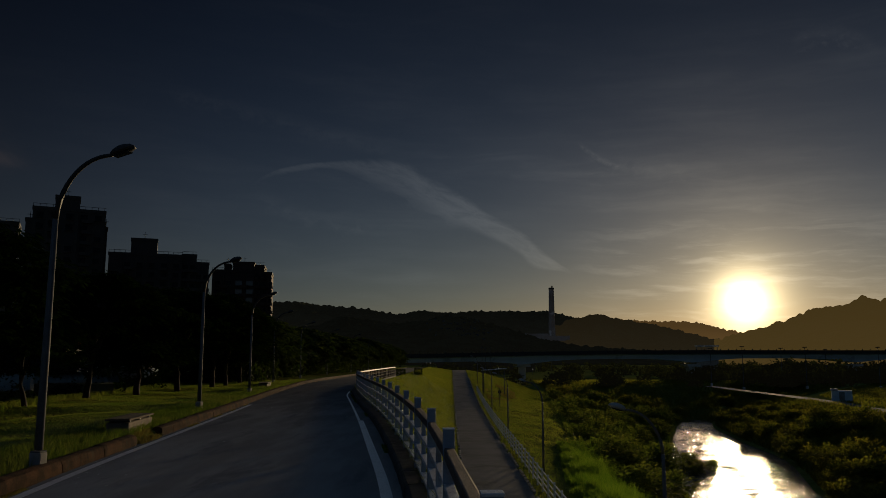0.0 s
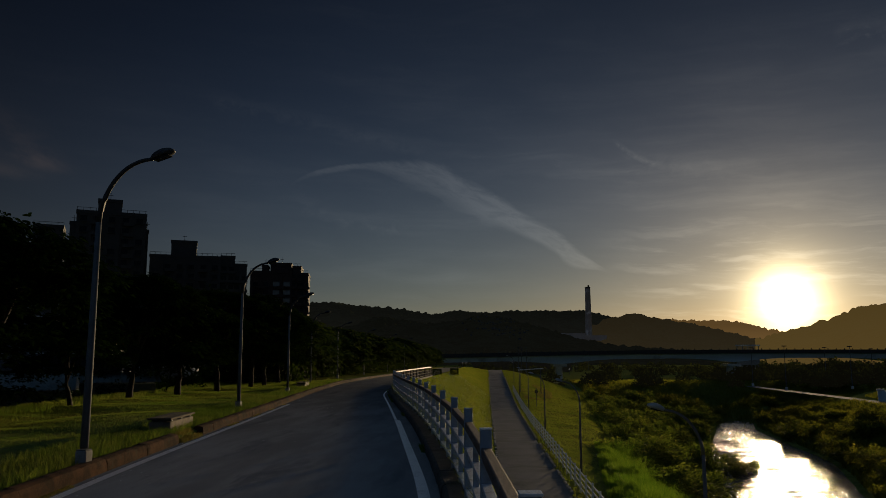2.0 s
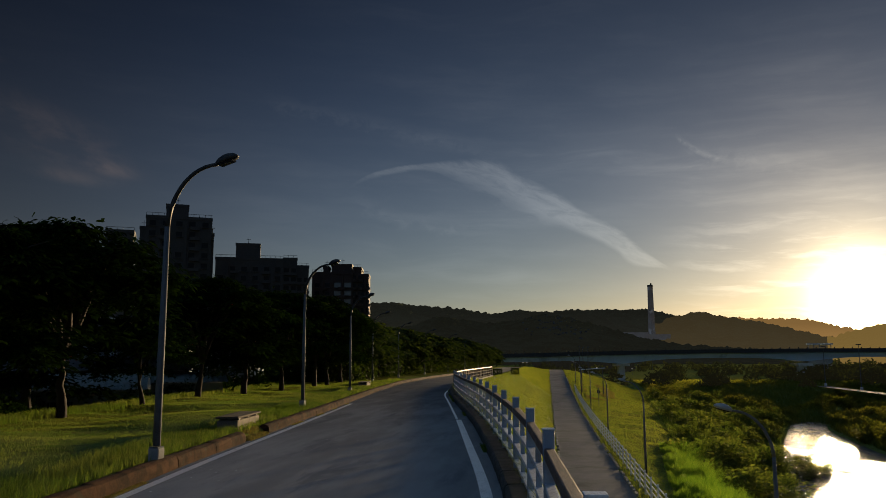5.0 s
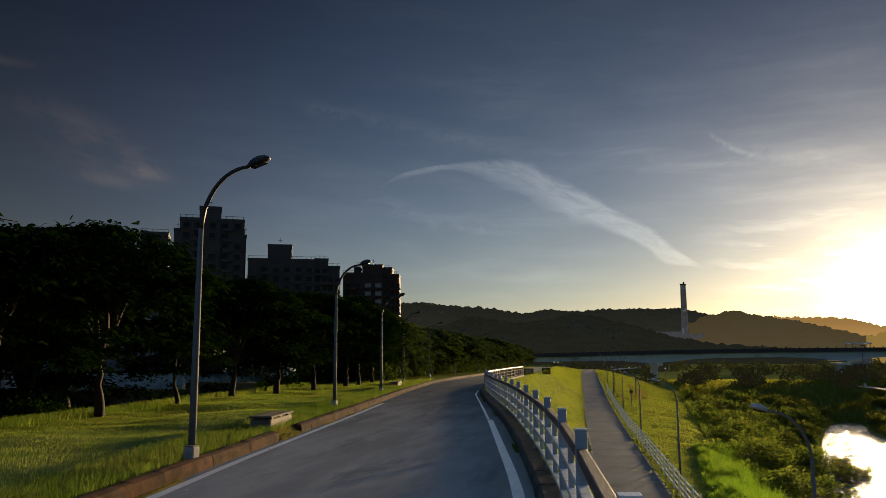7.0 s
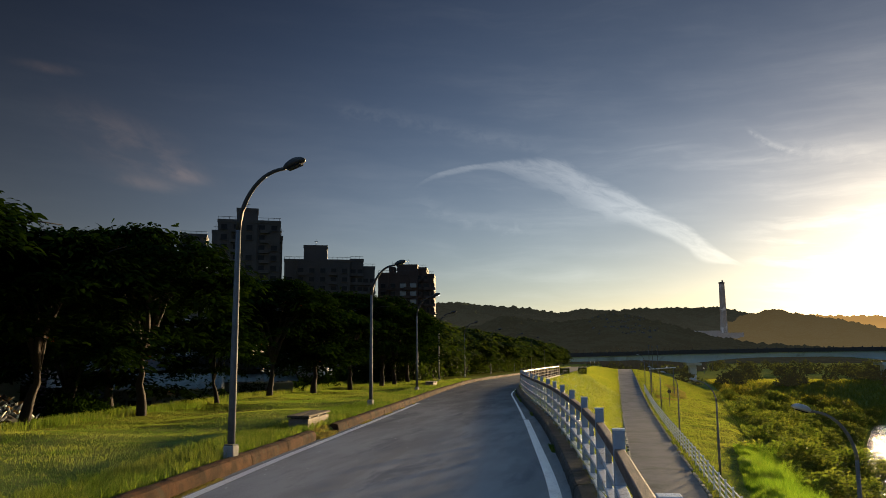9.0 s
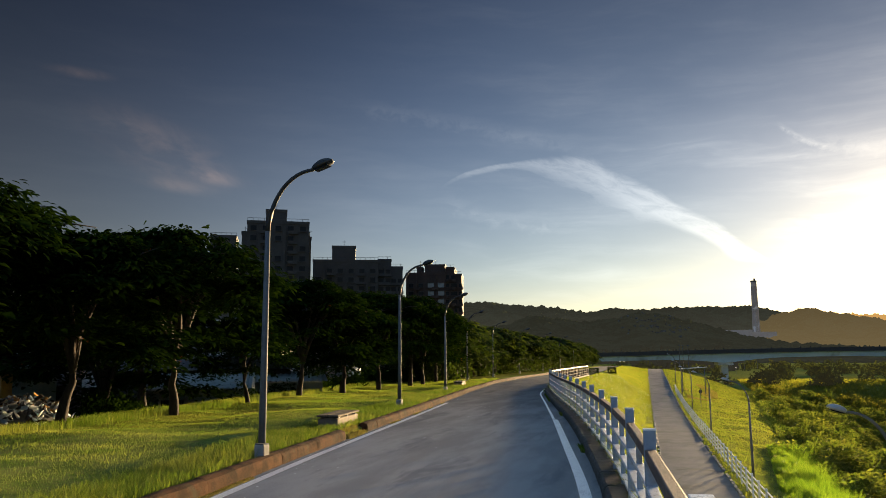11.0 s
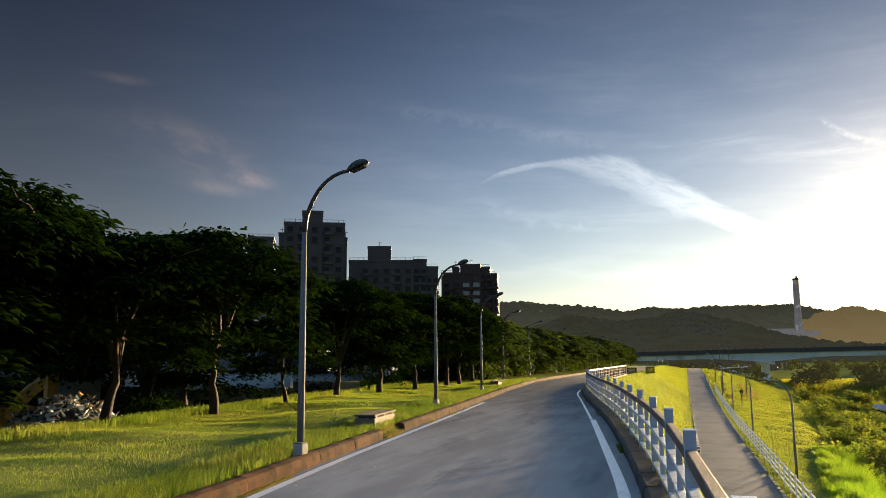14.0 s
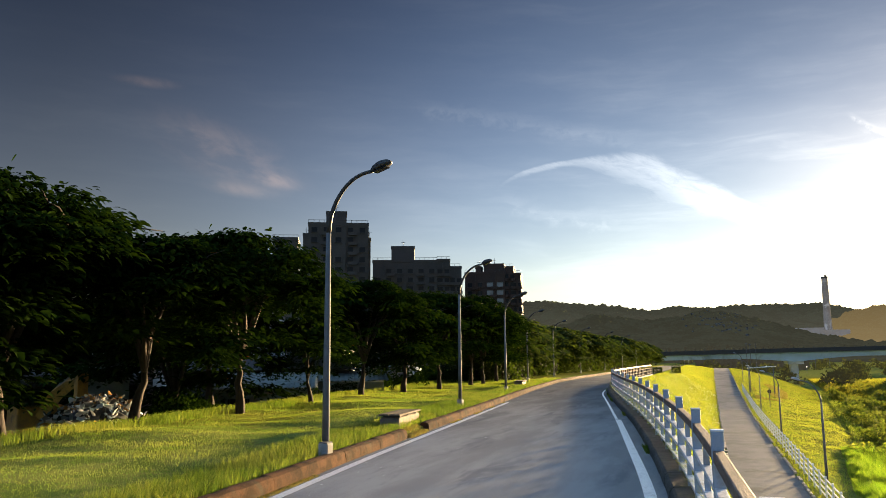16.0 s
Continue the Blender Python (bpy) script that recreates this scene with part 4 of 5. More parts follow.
def tree(seed, height, radius, lean, plates, per, label, fsize=0.27, name="tree", pairs=3, leaves=None):
    """A flame tree: short forked trunk, limbs that rise and spread, and a flat crown of layered leaf plates."""
    top = thing(name, label, "tree", group="row of trees along the verge")
    rng = random.Random(seed)
    r = np.random.default_rng(seed)
    n, h0 = 5, height * 0.27
    trunk = [(0, 0, -0.2)] + [(lean[0] * k / n + rng.uniform(-0.06, 0.06), lean[1] * k / n + rng.uniform(-0.06, 0.06), h0 * k / n) for k in range(1, n + 1)]
    part("trunk", tube(trunk, [0.20 - 0.022 * k for k in range(n + 1)], 9), M_BARK, top, "brown forked trunk", smooth=True)
    tip = Vector(trunk[-1])
    wood = bmesh.new()

    def limb(points, radii, sides):
        b = tube(points, radii, sides)
        me = bpy.data.meshes.new("limb")
        b.to_mesh(me)
        b.free()
        wood.from_mesh(me)
        bpy.data.meshes.remove(me)

    def roof(d):
        return height * (0.97 - 0.27 * min(d / radius, 1.15) ** 2)

    limbs = rng.randint(6, 8)
    for i in range(limbs):
        a = math.tau * (i + rng.uniform(-0.3, 0.3)) / limbs
        out = radius * rng.uniform(0.6, 0.95)
        pts = [tip - Vector((0, 0, 0.05))]
        for k in range(1, 7):
            f = k / 6
            d = out * f ** 1.15
            z = h0 + (roof(d) - 0.25 - h0) * (1 - (1 - f) ** 1.7)
            pts.append(Vector((tip.x + math.cos(a) * d, tip.y + math.sin(a) * d, z)) + Vector((rng.uniform(-0.12, 0.12), rng.uniform(-0.12, 0.12), rng.uniform(-0.1, 0.1))))
        limb(pts, [0.105, 0.085, 0.066, 0.05, 0.036, 0.025, 0.014], 6)
        for j in range(4):
            s = pts[2 + j]
            a3 = a + rng.uniform(-1.3, 1.3)
            q = s + Vector((math.cos(a3), math.sin(a3), rng.uniform(-0.1, 0.6))) * rng.uniform(0.7, 1.5)
            limb([s, (s + q) / 2 + Vector((0, 0, 0.10)), q], [0.034, 0.024, 0.010], 5)
    part("branchwork", wood, M_BARK, top, "spreading crooked limbs", smooth=True)
    P, D = [], []
    for i in range(plates):
        d, a = radius * math.sqrt(rng.random()) * rng.uniform(0.9, 1.08), rng.uniform(0, math.tau)
        level = rng.random()
        if level < 0.56:
            z = roof(d) - abs(rng.gauss(0, 0.16))
        elif level < 0.84:
            z = roof(d) - rng.uniform(0.6, 1.9)
        else:
            d = radius * rng.uniform(0.6, 1.02)
            z = height * rng.uniform(0.30, 0.52)
        wide = rng.uniform(0.30, 0.56)
        c = np.array([tip.x + math.cos(a) * d, tip.y + math.sin(a) * d, z])
        g = r.normal(size=(per, 3)) * np.array([wide, wide, 0.12])
        P.append(c + g + np.array([0, 0, -0.22]) * (g[:, :1] ** 2 + g[:, 1:2] ** 2))
        o = g * np.array([1, 1, 0]) / wide + np.array([math.cos(a), math.sin(a), 0]) * 0.35 + r.normal(size=(per, 3)) * np.array([0.45, 0.45, 0.16])
        D.append(o + np.array([0, 0, 0.05]))
    P, D = np.concatenate(P), np.concatenate(D)
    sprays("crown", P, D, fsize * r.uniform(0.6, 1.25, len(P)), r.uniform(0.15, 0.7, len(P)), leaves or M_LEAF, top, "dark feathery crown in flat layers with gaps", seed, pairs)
    bv, bf = [], []
    for i in range(5):
        c = Vector(P[rng.randrange(len(P))])
        for j in range(7):
            d = Vector((rng.uniform(-1, 1), rng.uniform(-1, 1), rng.uniform(0, 1)))
            frond(rng, c + Vector((rng.gauss(0, 0.09), rng.gauss(0, 0.09), rng.uniform(0.0, 0.15))), d, 0.10, 0.2, bv, bf, 2)
    mesh("blossom", bv, bf, M_BLOSSOM, top, label="few orange-red blossoms")
    return top


rng = random.Random(7)
kinds = [tree(3, 7.0, 3.6, (0.2, 0.1), 92, 140, "broad dark flame tree with a flat layered crown"),
         tree(5, 6.4, 3.4, (-0.3, 0.2), 84, 132, "dark flame tree with a leaning trunk"),
         tree(8, 5.8, 3.0, (0.3, -0.2), 70, 125, "small spreading flame tree with drooping leaf sprays"),
         tree(11, 6.0, 3.4, (0.1, 0.2), 64, 66, "dark green roadside tree in a long row", fsize=0.5, leaves=M_THICKET)]
spots = [(-16.9, 15.2, 0, 1.03), (-15.4, 18.2, 1, 0.86), (-14.5, 22.2, 0, 0.87), (-15.0, 28.0, 1, 0.54), (-15.4, 33.6, 0, 0.80), (-14.8, 37.6, 2, 0.88)]
yy = 42.5
while yy < 210:
    tx = kerb_x(yy) - 5.0 + rng.uniform(-0.7, 0.7) if yy > 60 else -14.3 + rng.uniform(-0.6, 0.6)
    spots.append((tx, yy, 3 if yy > 52 else rng.randint(0, 2), rng.uniform(0.76, 0.92)))
    yy += rng.uniform(4.2, 5.6)
spots += [(-17.6, 25.0, 0, 1.0), (-17.7, 13.8, 0, 1.06), (-18.2, 12.0, 1, 1.04), (-21, 13, 0, 1.15), (-27, 29.5, 0, 1.15), (-30.5, 27, 1, 1.25), (-21, 27, 0, 1.05), (-21, 42, 1, 0.95), (-19.6, 9.5, 0, 1.0), (-20.8, 50, 3, 0.95), (-20, 60, 3, 0.95)]
used = set()
rng = random.Random(12)
for x, y, k, s in spots:
    m = at_ground(x, y, 0, rng.uniform(0, 360)) @ Matrix.Scale(s, 4)
    if k in used:
        o = copy_thing(kinds[k], m)
        o.matrix_basis = m
    else:
        used.add(k)
        kinds[k].matrix_world = m


def blades(name, pts, h, w, material, label, lean=0.35, seed=3, bend=True):
    """Thin upright blades at pts (N x 3), one sheet of stuff."""
    r = np.random.default_rng(seed)
    p = np.asarray(pts, dtype=float)
    N = len(p)
    a = r.uniform(0, math.tau, N)
    hh = np.asarray(h) * r.uniform(0.6, 1.25, N)
    ww = np.asarray(w) * r.uniform(0.7, 1.3, N)
    side = np.stack([np.cos(a), np.sin(a), 0 * a], 1) * ww[:, None]
    b = r.uniform(0, math.tau, N)
    ln = np.stack([np.cos(b), np.sin(b), 0 * b], 1) * (hh * r.uniform(0, lean, N))[:, None]
    up = np.stack([0 * hh, 0 * hh, hh], 1)
    low = p - np.array([0, 0, 0.02])
    if bend:
        v = np.stack([low - side, low + side, p + up * 0.6 + ln * 0.4 + side * 0.7, p + up * 0.6 + ln * 0.4 - side * 0.7, p + up * 0.95 + ln * 1.3], 1).reshape(-1, 3)
        k = np.arange(N)[:, None] * 5
        loops = np.concatenate([k + 0, k + 1, k + 2, k + 3, k + 3, k + 2, k + 4], 1).reshape(-1)
        sizes = np.tile([4, 3], N)
    else:
        v = np.stack([low - side, low + side, p + up + ln], 1).reshape(-1, 3)
        loops = np.arange(N * 3)
        sizes = np.full(N, 3)
    me = bpy.data.meshes.new(name)
    me.vertices.add(len(v))
    me.vertices.foreach_set("co", v.astype(np.float32).ravel())
    me.loops.add(len(loops))
    me.loops.foreach_set("vertex_index", loops.astype(np.int32))
    me.polygons.add(len(sizes))
    starts = np.concatenate([[0], np.cumsum(sizes)[:-1]]).astype(np.int32)
    me.polygons.foreach_set("loop_start", starts)
    me.update(calc_edges=True)
    me.materials.append(material)
    ob = new(name, me)
    return tagged(ob, label, "grass", kind="stuff")


def scatter(n, ylo, yhi, xa, xb, seed, power=1.0, keep=None):
    r = np.random.default_rng(seed)
    out = []
    while len(out) < n:
        y = ylo + (yhi - ylo) * r.random() ** power
        x = xa(y) + (xb(y) - xa(y)) * r.random()
        if keep and not keep(x, y):
            continue
        out.append((x, y, ground_z(x, y)))
    return np.array(out)


def tufty(x, y):
    return noise.noise(Vector((x * 0.9, y * 0.9, 2))) > -0.75


lawn = scatter(230000, 5.5, 62, lambda y: kerb_x(y) - 11, lambda y: kerb_x(y) - 0.24, 1, 1.6)
lush = np.array([1.0 + 2.0 * max(0.0, noise.noise(Vector((p[0] * 0.45, p[1] * 0.8, 2.5))) - 0.05) for p in lawn])
blades("lawn_grass", lawn, (0.020 + 0.0005 * lawn[:, 1]) * lush, 0.0020 + 0.00017 * lawn[:, 1], M_GRASS, "short sunlit green lawn grass on the verge", 0.6, 4)
edge = scatter(38000, 5.5, 60, lambda y: kerb_x(y) - 1.5, lambda y: kerb_x(y) - 0.22, 2, 1.5, tufty)
blades("kerb_side_grass", edge, 0.19, 0.003 + 0.00016 * edge[:, 1], M_GRASS, "long bright grass tufts behind the kerb", 0.7, 5)
back = scatter(40000, 8, 70, lambda y: kerb_x(y) - 11.5, lambda y: kerb_x(y) - 7.6, 3, 1.3)
blades("tree_foot_grass", back, 0.22, 0.003 + 0.00016 * back[:, 1], M_GRASS, "taller uncut grass at the feet of the trees", 0.6, 6)
slope = scatter(105000, -14, 178, lambda y: rail_x(y) + 0.2, lambda y: path_mid(y) - 1.55, 4, 1.2)
blades("levee_slope_grass", slope, 0.04 + 0.0005 * slope[:, 1], 0.0035 + 0.00022 * slope[:, 1], M_SLOPE, "sunlit yellow-green grass on the levee slope", 0.7, 7)
terr = scatter(80000, 24, 178, lambda y: path_mid(y) + 1.55, lambda y: terrace_x(y) + 3, 5, 1.1)
blades("terrace_grass", terr, 0.045 + 0.0005 * terr[:, 1], 0.005 + 0.00022 * terr[:, 1], M_SLOPE, "rough sunlit grass on the lower river terrace", 0.7, 8)
reeds = scatter(40000, 27, 60, lambda y: path_mid(y) + 2.5 + 0.115 * max(y - 30, 0), lambda y: 10.6 + 0.07 * (y - 30), 6, 1.1, lambda x, y: noise.noise(Vector((x * 1.1, y * 0.8, 14))) + 0.6 * noise.noise(Vector((x * 3.1, y * 2.3, 15))) > -0.12)
tall = np.array([(0.85 + 0.75 * noise.noise(Vector((p[0] * 1.1, p[1] * 0.8, 14))) + 0.35 * noise.noise(Vector((p[0] * 3.1, p[1] * 2.3, 15)))) * float(np.clip(0.35 + 0.4 * (p[0] - path_mid(p[1]) - 2.5 - 0.115 * max(p[1] - 30, 0)), 0.35, 1.1)) for p in reeds])
blades("reeds", reeds, np.maximum(tall, 0.25), 0.015, M_REED, "tall bright green reed bed on the river bank", 0.45, 9)

rb = scatter(42000, 45, 200, lambda y: shore_x(y) + 0.4, lambda y: min(shore_x(y) + 16, float(np.interp(y, [60, 97, 123, 138, 168, 200], [49, 55, 60, 61.5, 63.5, 66])) - 0.5), 31, 1.1)
blades("right_bank_grass", rb, 0.9, 0.03 + 0.0003 * rb[:, 1], M_BANK, "tall rough grass on the far river bank", 0.7, 32)
rc = scatter(64000, 138, 240, lambda y: terrace_x(y) + 3, lambda y: shore_x(y) + 14, 37, 1.0)
blades("upstream_grass", rc, 0.8, 0.045, M_BANK, "tall olive grass closing the bed upstream", 0.7, 38)
rf = scatter(60000, 75, 240, lambda y: shore_x(y) + 20, lambda y: shore_x(y) + 75, 33, 1.0, lambda x, y: not -0.4 < x - float(np.interp(y, [60, 97, 123, 138, 168, 200], [49, 55, 60, 61.5, 63.5, 66])) < 3.4)
blades("far_meadow_grass", rf, 0.35, 0.06, M_BANK, "low grass of the meadow beyond the river", 0.7, 34)
lb = scatter(40000, 40, 150, lambda y: terrace_x(y) + 1.5, lambda y: bank_x(y) - 0.2, 35, 1.1)
blades("left_bank_grass", lb, 0.5, 0.022 + 0.0003 * lb[:, 1], M_GRASS, "tall rough grass below the river terrace", 0.7, 36)

dry = scatter(9000, 108, 152, lambda y: path_mid(y) + 3.2 + 0.03 * (y - 108), lambda y: path_mid(y) + 7.0 + 0.08 * (y - 108), 51, 1.0, lambda x, y: noise.noise(Vector((x * 0.3, y * 0.07, 23))) > 0.0)
blades("dry_patch_grass", dry, 0.12, 0.06, M_DRY, "worn tan patch of dry grass on the slope", 0.8, 52)


def shrub(rng, size, n, label, name="bush", material=None):
    top = thing(name, label, "bush", group="scrub on the river banks")
    verts, faces = [], []
    lobes = [Vector((rng.gauss(0, 0.42), rng.gauss(0, 0.42), rng.uniform(0.25, 0.75))) * size for _ in range(7)]
    for _ in range(n):
        c = rng.choice(lobes)
        d = Vector((rng.gauss(0, 1), rng.gauss(0, 1), rng.gauss(0.2, 0.8)))
        d.normalize()
        p = c + d * size * rng.uniform(0.22, 0.42)
        p.z = max(p.z, 0.05)
        frond(rng, p, d + Vector((rng.uniform(-.5, .5), rng.uniform(-.5, .5), rng.uniform(-.2, .4))), size * rng.uniform(0.12, 0.24), 0.2, verts, faces, 2)
    part("stem", tube([(0, 0, -0.3), (0.05, 0, size * 0.3), (0.1, 0.1, size * 0.6)], [0.05 * size, 0.035 * size, 0.01], 6), M_BARK, top)
    mesh("foliage", verts, faces, material or M_SCRUB, top, label="ragged green foliage")
    return top


rng = random.Random(21)
bank_bushes = [shrub(rng, 2.4, 1000, "sunlit olive bush on the far river bank", material=M_BANK), shrub(rng, 3.0, 1100, "large hazy olive bush on the far river bank", material=M_BANK)]
bushes = [shrub(rng, 2.4, 900, "ragged green bush on the river bank"), shrub(rng, 3.0, 1000, "large leafy bush on the river bank"), shrub(rng, 2.0, 700, "low yellow-green scrub bush")]
first = set()
places = []
for i in range(120):                    # left bank, below the terrace
    y = 46 + 126 * rng.random() ** 1.1
    places.append((terrace_x(y) + 2.4 + (bank_x(y) - terrace_x(y) - (5.0 if y < 90 else 3.0)) * rng.random() ** 0.8, y, rng.uniform(0.55, 1.0)))
for i in range(150):                    # right bank, a dense belt from the water up
    y = 45 + 165 * rng.random()
    u = rng.random()
    places.append((shore_x(y) + 1.2 + 9.5 * u, y, rng.uniform(0.5, 0.85) if y < 115 else rng.uniform(0.4, 0.65)))
for i in range(75):                     # scrub that closes the bed upstream
    y = 149 + 62 * rng.random()
    places.append((bank_x(y) - 3 + (shore_x(y) - bank_x(y) + 9) * rng.random(), y, rng.uniform(0.45, 0.75)))
for x, y, s in ((24.3, 76.5, 0.34), (25.6, 78, 0.36), (26.9, 80, 0.34), (27.9, 82, 0.26), (25.8, 82, 0.42), (26.8, 86, 0.36), (27.6, 90, 0.30), (24.4, 80, 0.45)):      # a spit in the river
    places.append((x, y, s))
for x, y, s in places:
    far_side = x > shore_x(y) or y > 148
    k = rng.randint(3, 4) if far_side else rng.randint(0, 2)
    m = pose(x, y, max(ground_z(x, y), -9.2) - 0.1, 0, 0, rng.uniform(0, 360)) @ Matrix.Diagonal((s, s, s * rng.uniform(0.7, 1.1), 1))
    if k in first:
        copy_thing((bushes + bank_bushes)[k], m).matrix_basis = m
    else:
        first.add(k)
        (bushes + bank_bushes)[k].matrix_world = m


def woods(name, label, clumps, material, seed, per=110, category="woods", leaf=0.30):
    """Far or tangled growth: many leafy clumps (x, y, base, radius, height) as one sheet of stuff."""
    r = np.random.default_rng(seed)
    P, S = [], []
    for x, y, z, rad, h in clumps:
        u = r.normal(size=(per, 3))
        u /= np.linalg.norm(u, axis=1)[:, None]
        u[:, 2] = np.abs(u[:, 2]) * 0.9 + 0.05
        k = r.uniform(0.65, 1.0, per) * (1 + 0.25 * np.sin(u[:, 0] * 5 + x) * np.cos(u[:, 1] * 4 + y))
        P.append(np.stack([x + u[:, 0] * rad * k, y + u[:, 1] * rad * k, z + u[:, 2] * h * k], 1))
        S.append(np.full(per, rad * leaf) * r.uniform(0.5, 1.2, per))
    P, S = np.concatenate(P), np.concatenate(S)
    N = len(P)
    a, b = r.normal(size=(N, 3)), r.normal(size=(N, 3))
    a /= np.linalg.norm(a, axis=1)[:, None]
    b = np.cross(a, b)
    b /= np.linalg.norm(b, axis=1)[:, None]
    a, b = a * S[:, None], b * S[:, None] * 0.7
    v = np.stack([P - a, P + b * 0.8 + a * 0.1, P + a, P - b + a * 0.2], 1).reshape(-1, 3)
    me = bpy.data.meshes.new(name)
    me.vertices.add(len(v))
    me.vertices.foreach_set("co", v.astype(np.float32).ravel())
    me.loops.add(len(v))
    me.loops.foreach_set("vertex_index", np.arange(len(v), dtype=np.int32))
    me.polygons.add(N)
    me.polygons.foreach_set("loop_start", np.arange(0, len(v), 4, dtype=np.int32))
    me.update(calc_edges=True)
    me.materials.append(material)
    return tagged(new(name, me), label, category, kind="stuff")


rng = random.Random(5)
under = []
for i in range(300):
    y = 3 + 170 * rng.random() ** 1.3
    x = (kerb_x(y) if y > 60 else -9.3 + min(y, 30) * 0.03) - 8.6 - rng.random() * 9
    if -53 < math.degrees(math.atan2(x, y)) < -38 and math.hypot(x, y) < 36:
        continue
    if -34 < math.degrees(math.atan2(x, y)) < -26 and math.hypot(x, y) < 40 and rng.random() < 0.8:
        continue
    r = rng.uniform(0.7, 1.5)
    under.append((x, y, ground_z(x, y) - 0.2, r, r * rng.uniform(0.9, 1.6)))
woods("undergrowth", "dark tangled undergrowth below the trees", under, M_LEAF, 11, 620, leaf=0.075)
thick = []
for i in range(190):
    y = 58 + 140 * rng.random()
    x = kerb_x(y) - 4.6 - 4.5 * rng.random()
    r = rng.uniform(1.2, 2.0)
    thick.append((x, y, ground_z(x, y) - 0.2, r, rng.uniform(2.6, 4.4)))
woods("verge_thicket", "dense green thicket between the far verge trees", thick, M_THICKET, 14, 520, leaf=0.10)
belt = []
for i in range(300):
    y = 196 + 420 * rng.random() ** 1.5
    x = -60 + (y * 0.85 + 60) * rng.random()
    if y < 262 and x < 34 and rng.random() < 0.75:
        continue
    r = rng.uniform(2.0, 4.5)
    belt.append((x, y, -5.2, r, r * rng.uniform(1.0, 1.7)))
for i in range(130):
    az, d = rng.uniform(17, 33), rng.uniform(240, 440)
    x, y = polar(az, d)
    r = rng.uniform(2.0, 4.8)
    belt.append((x, y, -5.2, r, r * rng.uniform(1.0, 1.7)))
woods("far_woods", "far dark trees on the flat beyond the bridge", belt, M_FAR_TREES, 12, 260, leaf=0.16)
foot = []
for i in range(160):
    az, d = rng.uniform(-13, 6), rng.uniform(420, 800)
    x, y = polar(az, d)
    r = rng.uniform(5, 9)
    foot.append((x, y, -5.2, r, r * 1.6))
woods("hill_foot_woods", "dark trees at the foot of the hills", foot, M_RIDGE_MID, 17, 260, leaf=0.16)
town = []
for i in range(200):
    az, d = rng.uniform(-55, -12), rng.uniform(60, 190)
    x, y = polar(az, d)
    r = rng.uniform(2.0, 4.0)
    town.append((x, y, -3.4, r, r * 1.3))
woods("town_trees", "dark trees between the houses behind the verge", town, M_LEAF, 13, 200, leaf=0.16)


# ---------------------------------------------------------------- far bank: path, cabinet
far_path_x = along([(60, 49), (97, 55), (123, 60), (138, 61.5), (168, 63.5), (200, 66)])
strip("pavement_far", lambda y: far_path_x(y), lambda y: far_path_x(y) + 3.0, 60, 195, -4.80, M_PATH, 3.0, 2, label="pale path on the far river bank", kind="structure", category="path")
cab = thing("utility_cabinet", "large pale blue-grey utility cabinet on the far bank", "cabinet", pose(64.6, 126, -4.9, 0, 0, -25))
part("body", boxed(-1.5, 1.5, -0.8, 0.8, 0, 1.75, bevel=0.05), M_BLUE, cab)
part("roof", boxed(-1.65, -0.55, -0.95, 0.95, 1.75, 2.0, bevel=0.05), M_PALE, cab, "pale lid")
part("door", boxed(-0.4, 0.4, -0.84, -0.8, 0.15, 1.55, bevel=0.01), M_TIN, cab, "grey cabinet door")


def park_walk(x0, x1, y0, tilt, wide):
    """A pale gravel walk across the flat park by the bridge."""
    rr = []
    for x in np.linspace(x0, x1, 40):
        y = y0 + tilt * (x - x0) + 1.2 * math.sin(x * 0.09)
        rr.append([(x, y, ground_z(x, y) + 0.05), (x, y + wide, ground_z(x, y + wide) + 0.05)])
    v, f = loft(rr)
    mesh("pavement_park", v, f, M_PATH, label="pale gravel walk across the flat park", kind="structure", category="path")


park_walk(12, 60, 226, -0.05, 1.2)

# ---------------------------------------------------------------- yard and houses below the verge
def excavator():
    top = thing("excavator", "worn yellow excavator standing in the scrap yard", "excavator", pose(-23.8, 24.5, -3.0, 0, 0, -28))
    part("boom", tube([(-3.4, 0, 2.5), (-1.6, 0, 3.45), (0.3, 0, 4.0), (1.2, 0, 4.1)], [0.26, 0.34, 0.28, 0.2], 4), M_RUST, top, "yellow boom")
    part("stick", boxed(1.0, 1.42, -0.2, 0.2, 1.9, 4.35, bevel=0.04), M_RUST, top, "rusty stick arm")
    part("ram", tube([(-1.5, 0, 3.75), (0.9, 0, 4.5)], [0.08, 0.07], 8), M_STEEL, top)
    part("cab", boxed(-5.2, -3.6, -0.9, 0.7, 1.1, 2.9, bevel=0.08), M_RUST, top, "yellow cab")
    part("body", boxed(-6.8, -3.4, -1.2, 1.2, 0.75, 1.7, bevel=0.1), M_RUST, top)
    part("bucket", boxed(0.7, 1.7, -0.5, 0.5, 1.2, 2.0, bevel=0.12), M_DARK, top, "dark steel bucket")
    for y in (-1.0, 1.0):
        o = part("track", boxed(-6.6, -3.2, -0.25, 0.25, 0, 0.75, bevel=0.25), M_DARK, top, "dark steel track")
        o.location = (0, y, 0)


excavator()


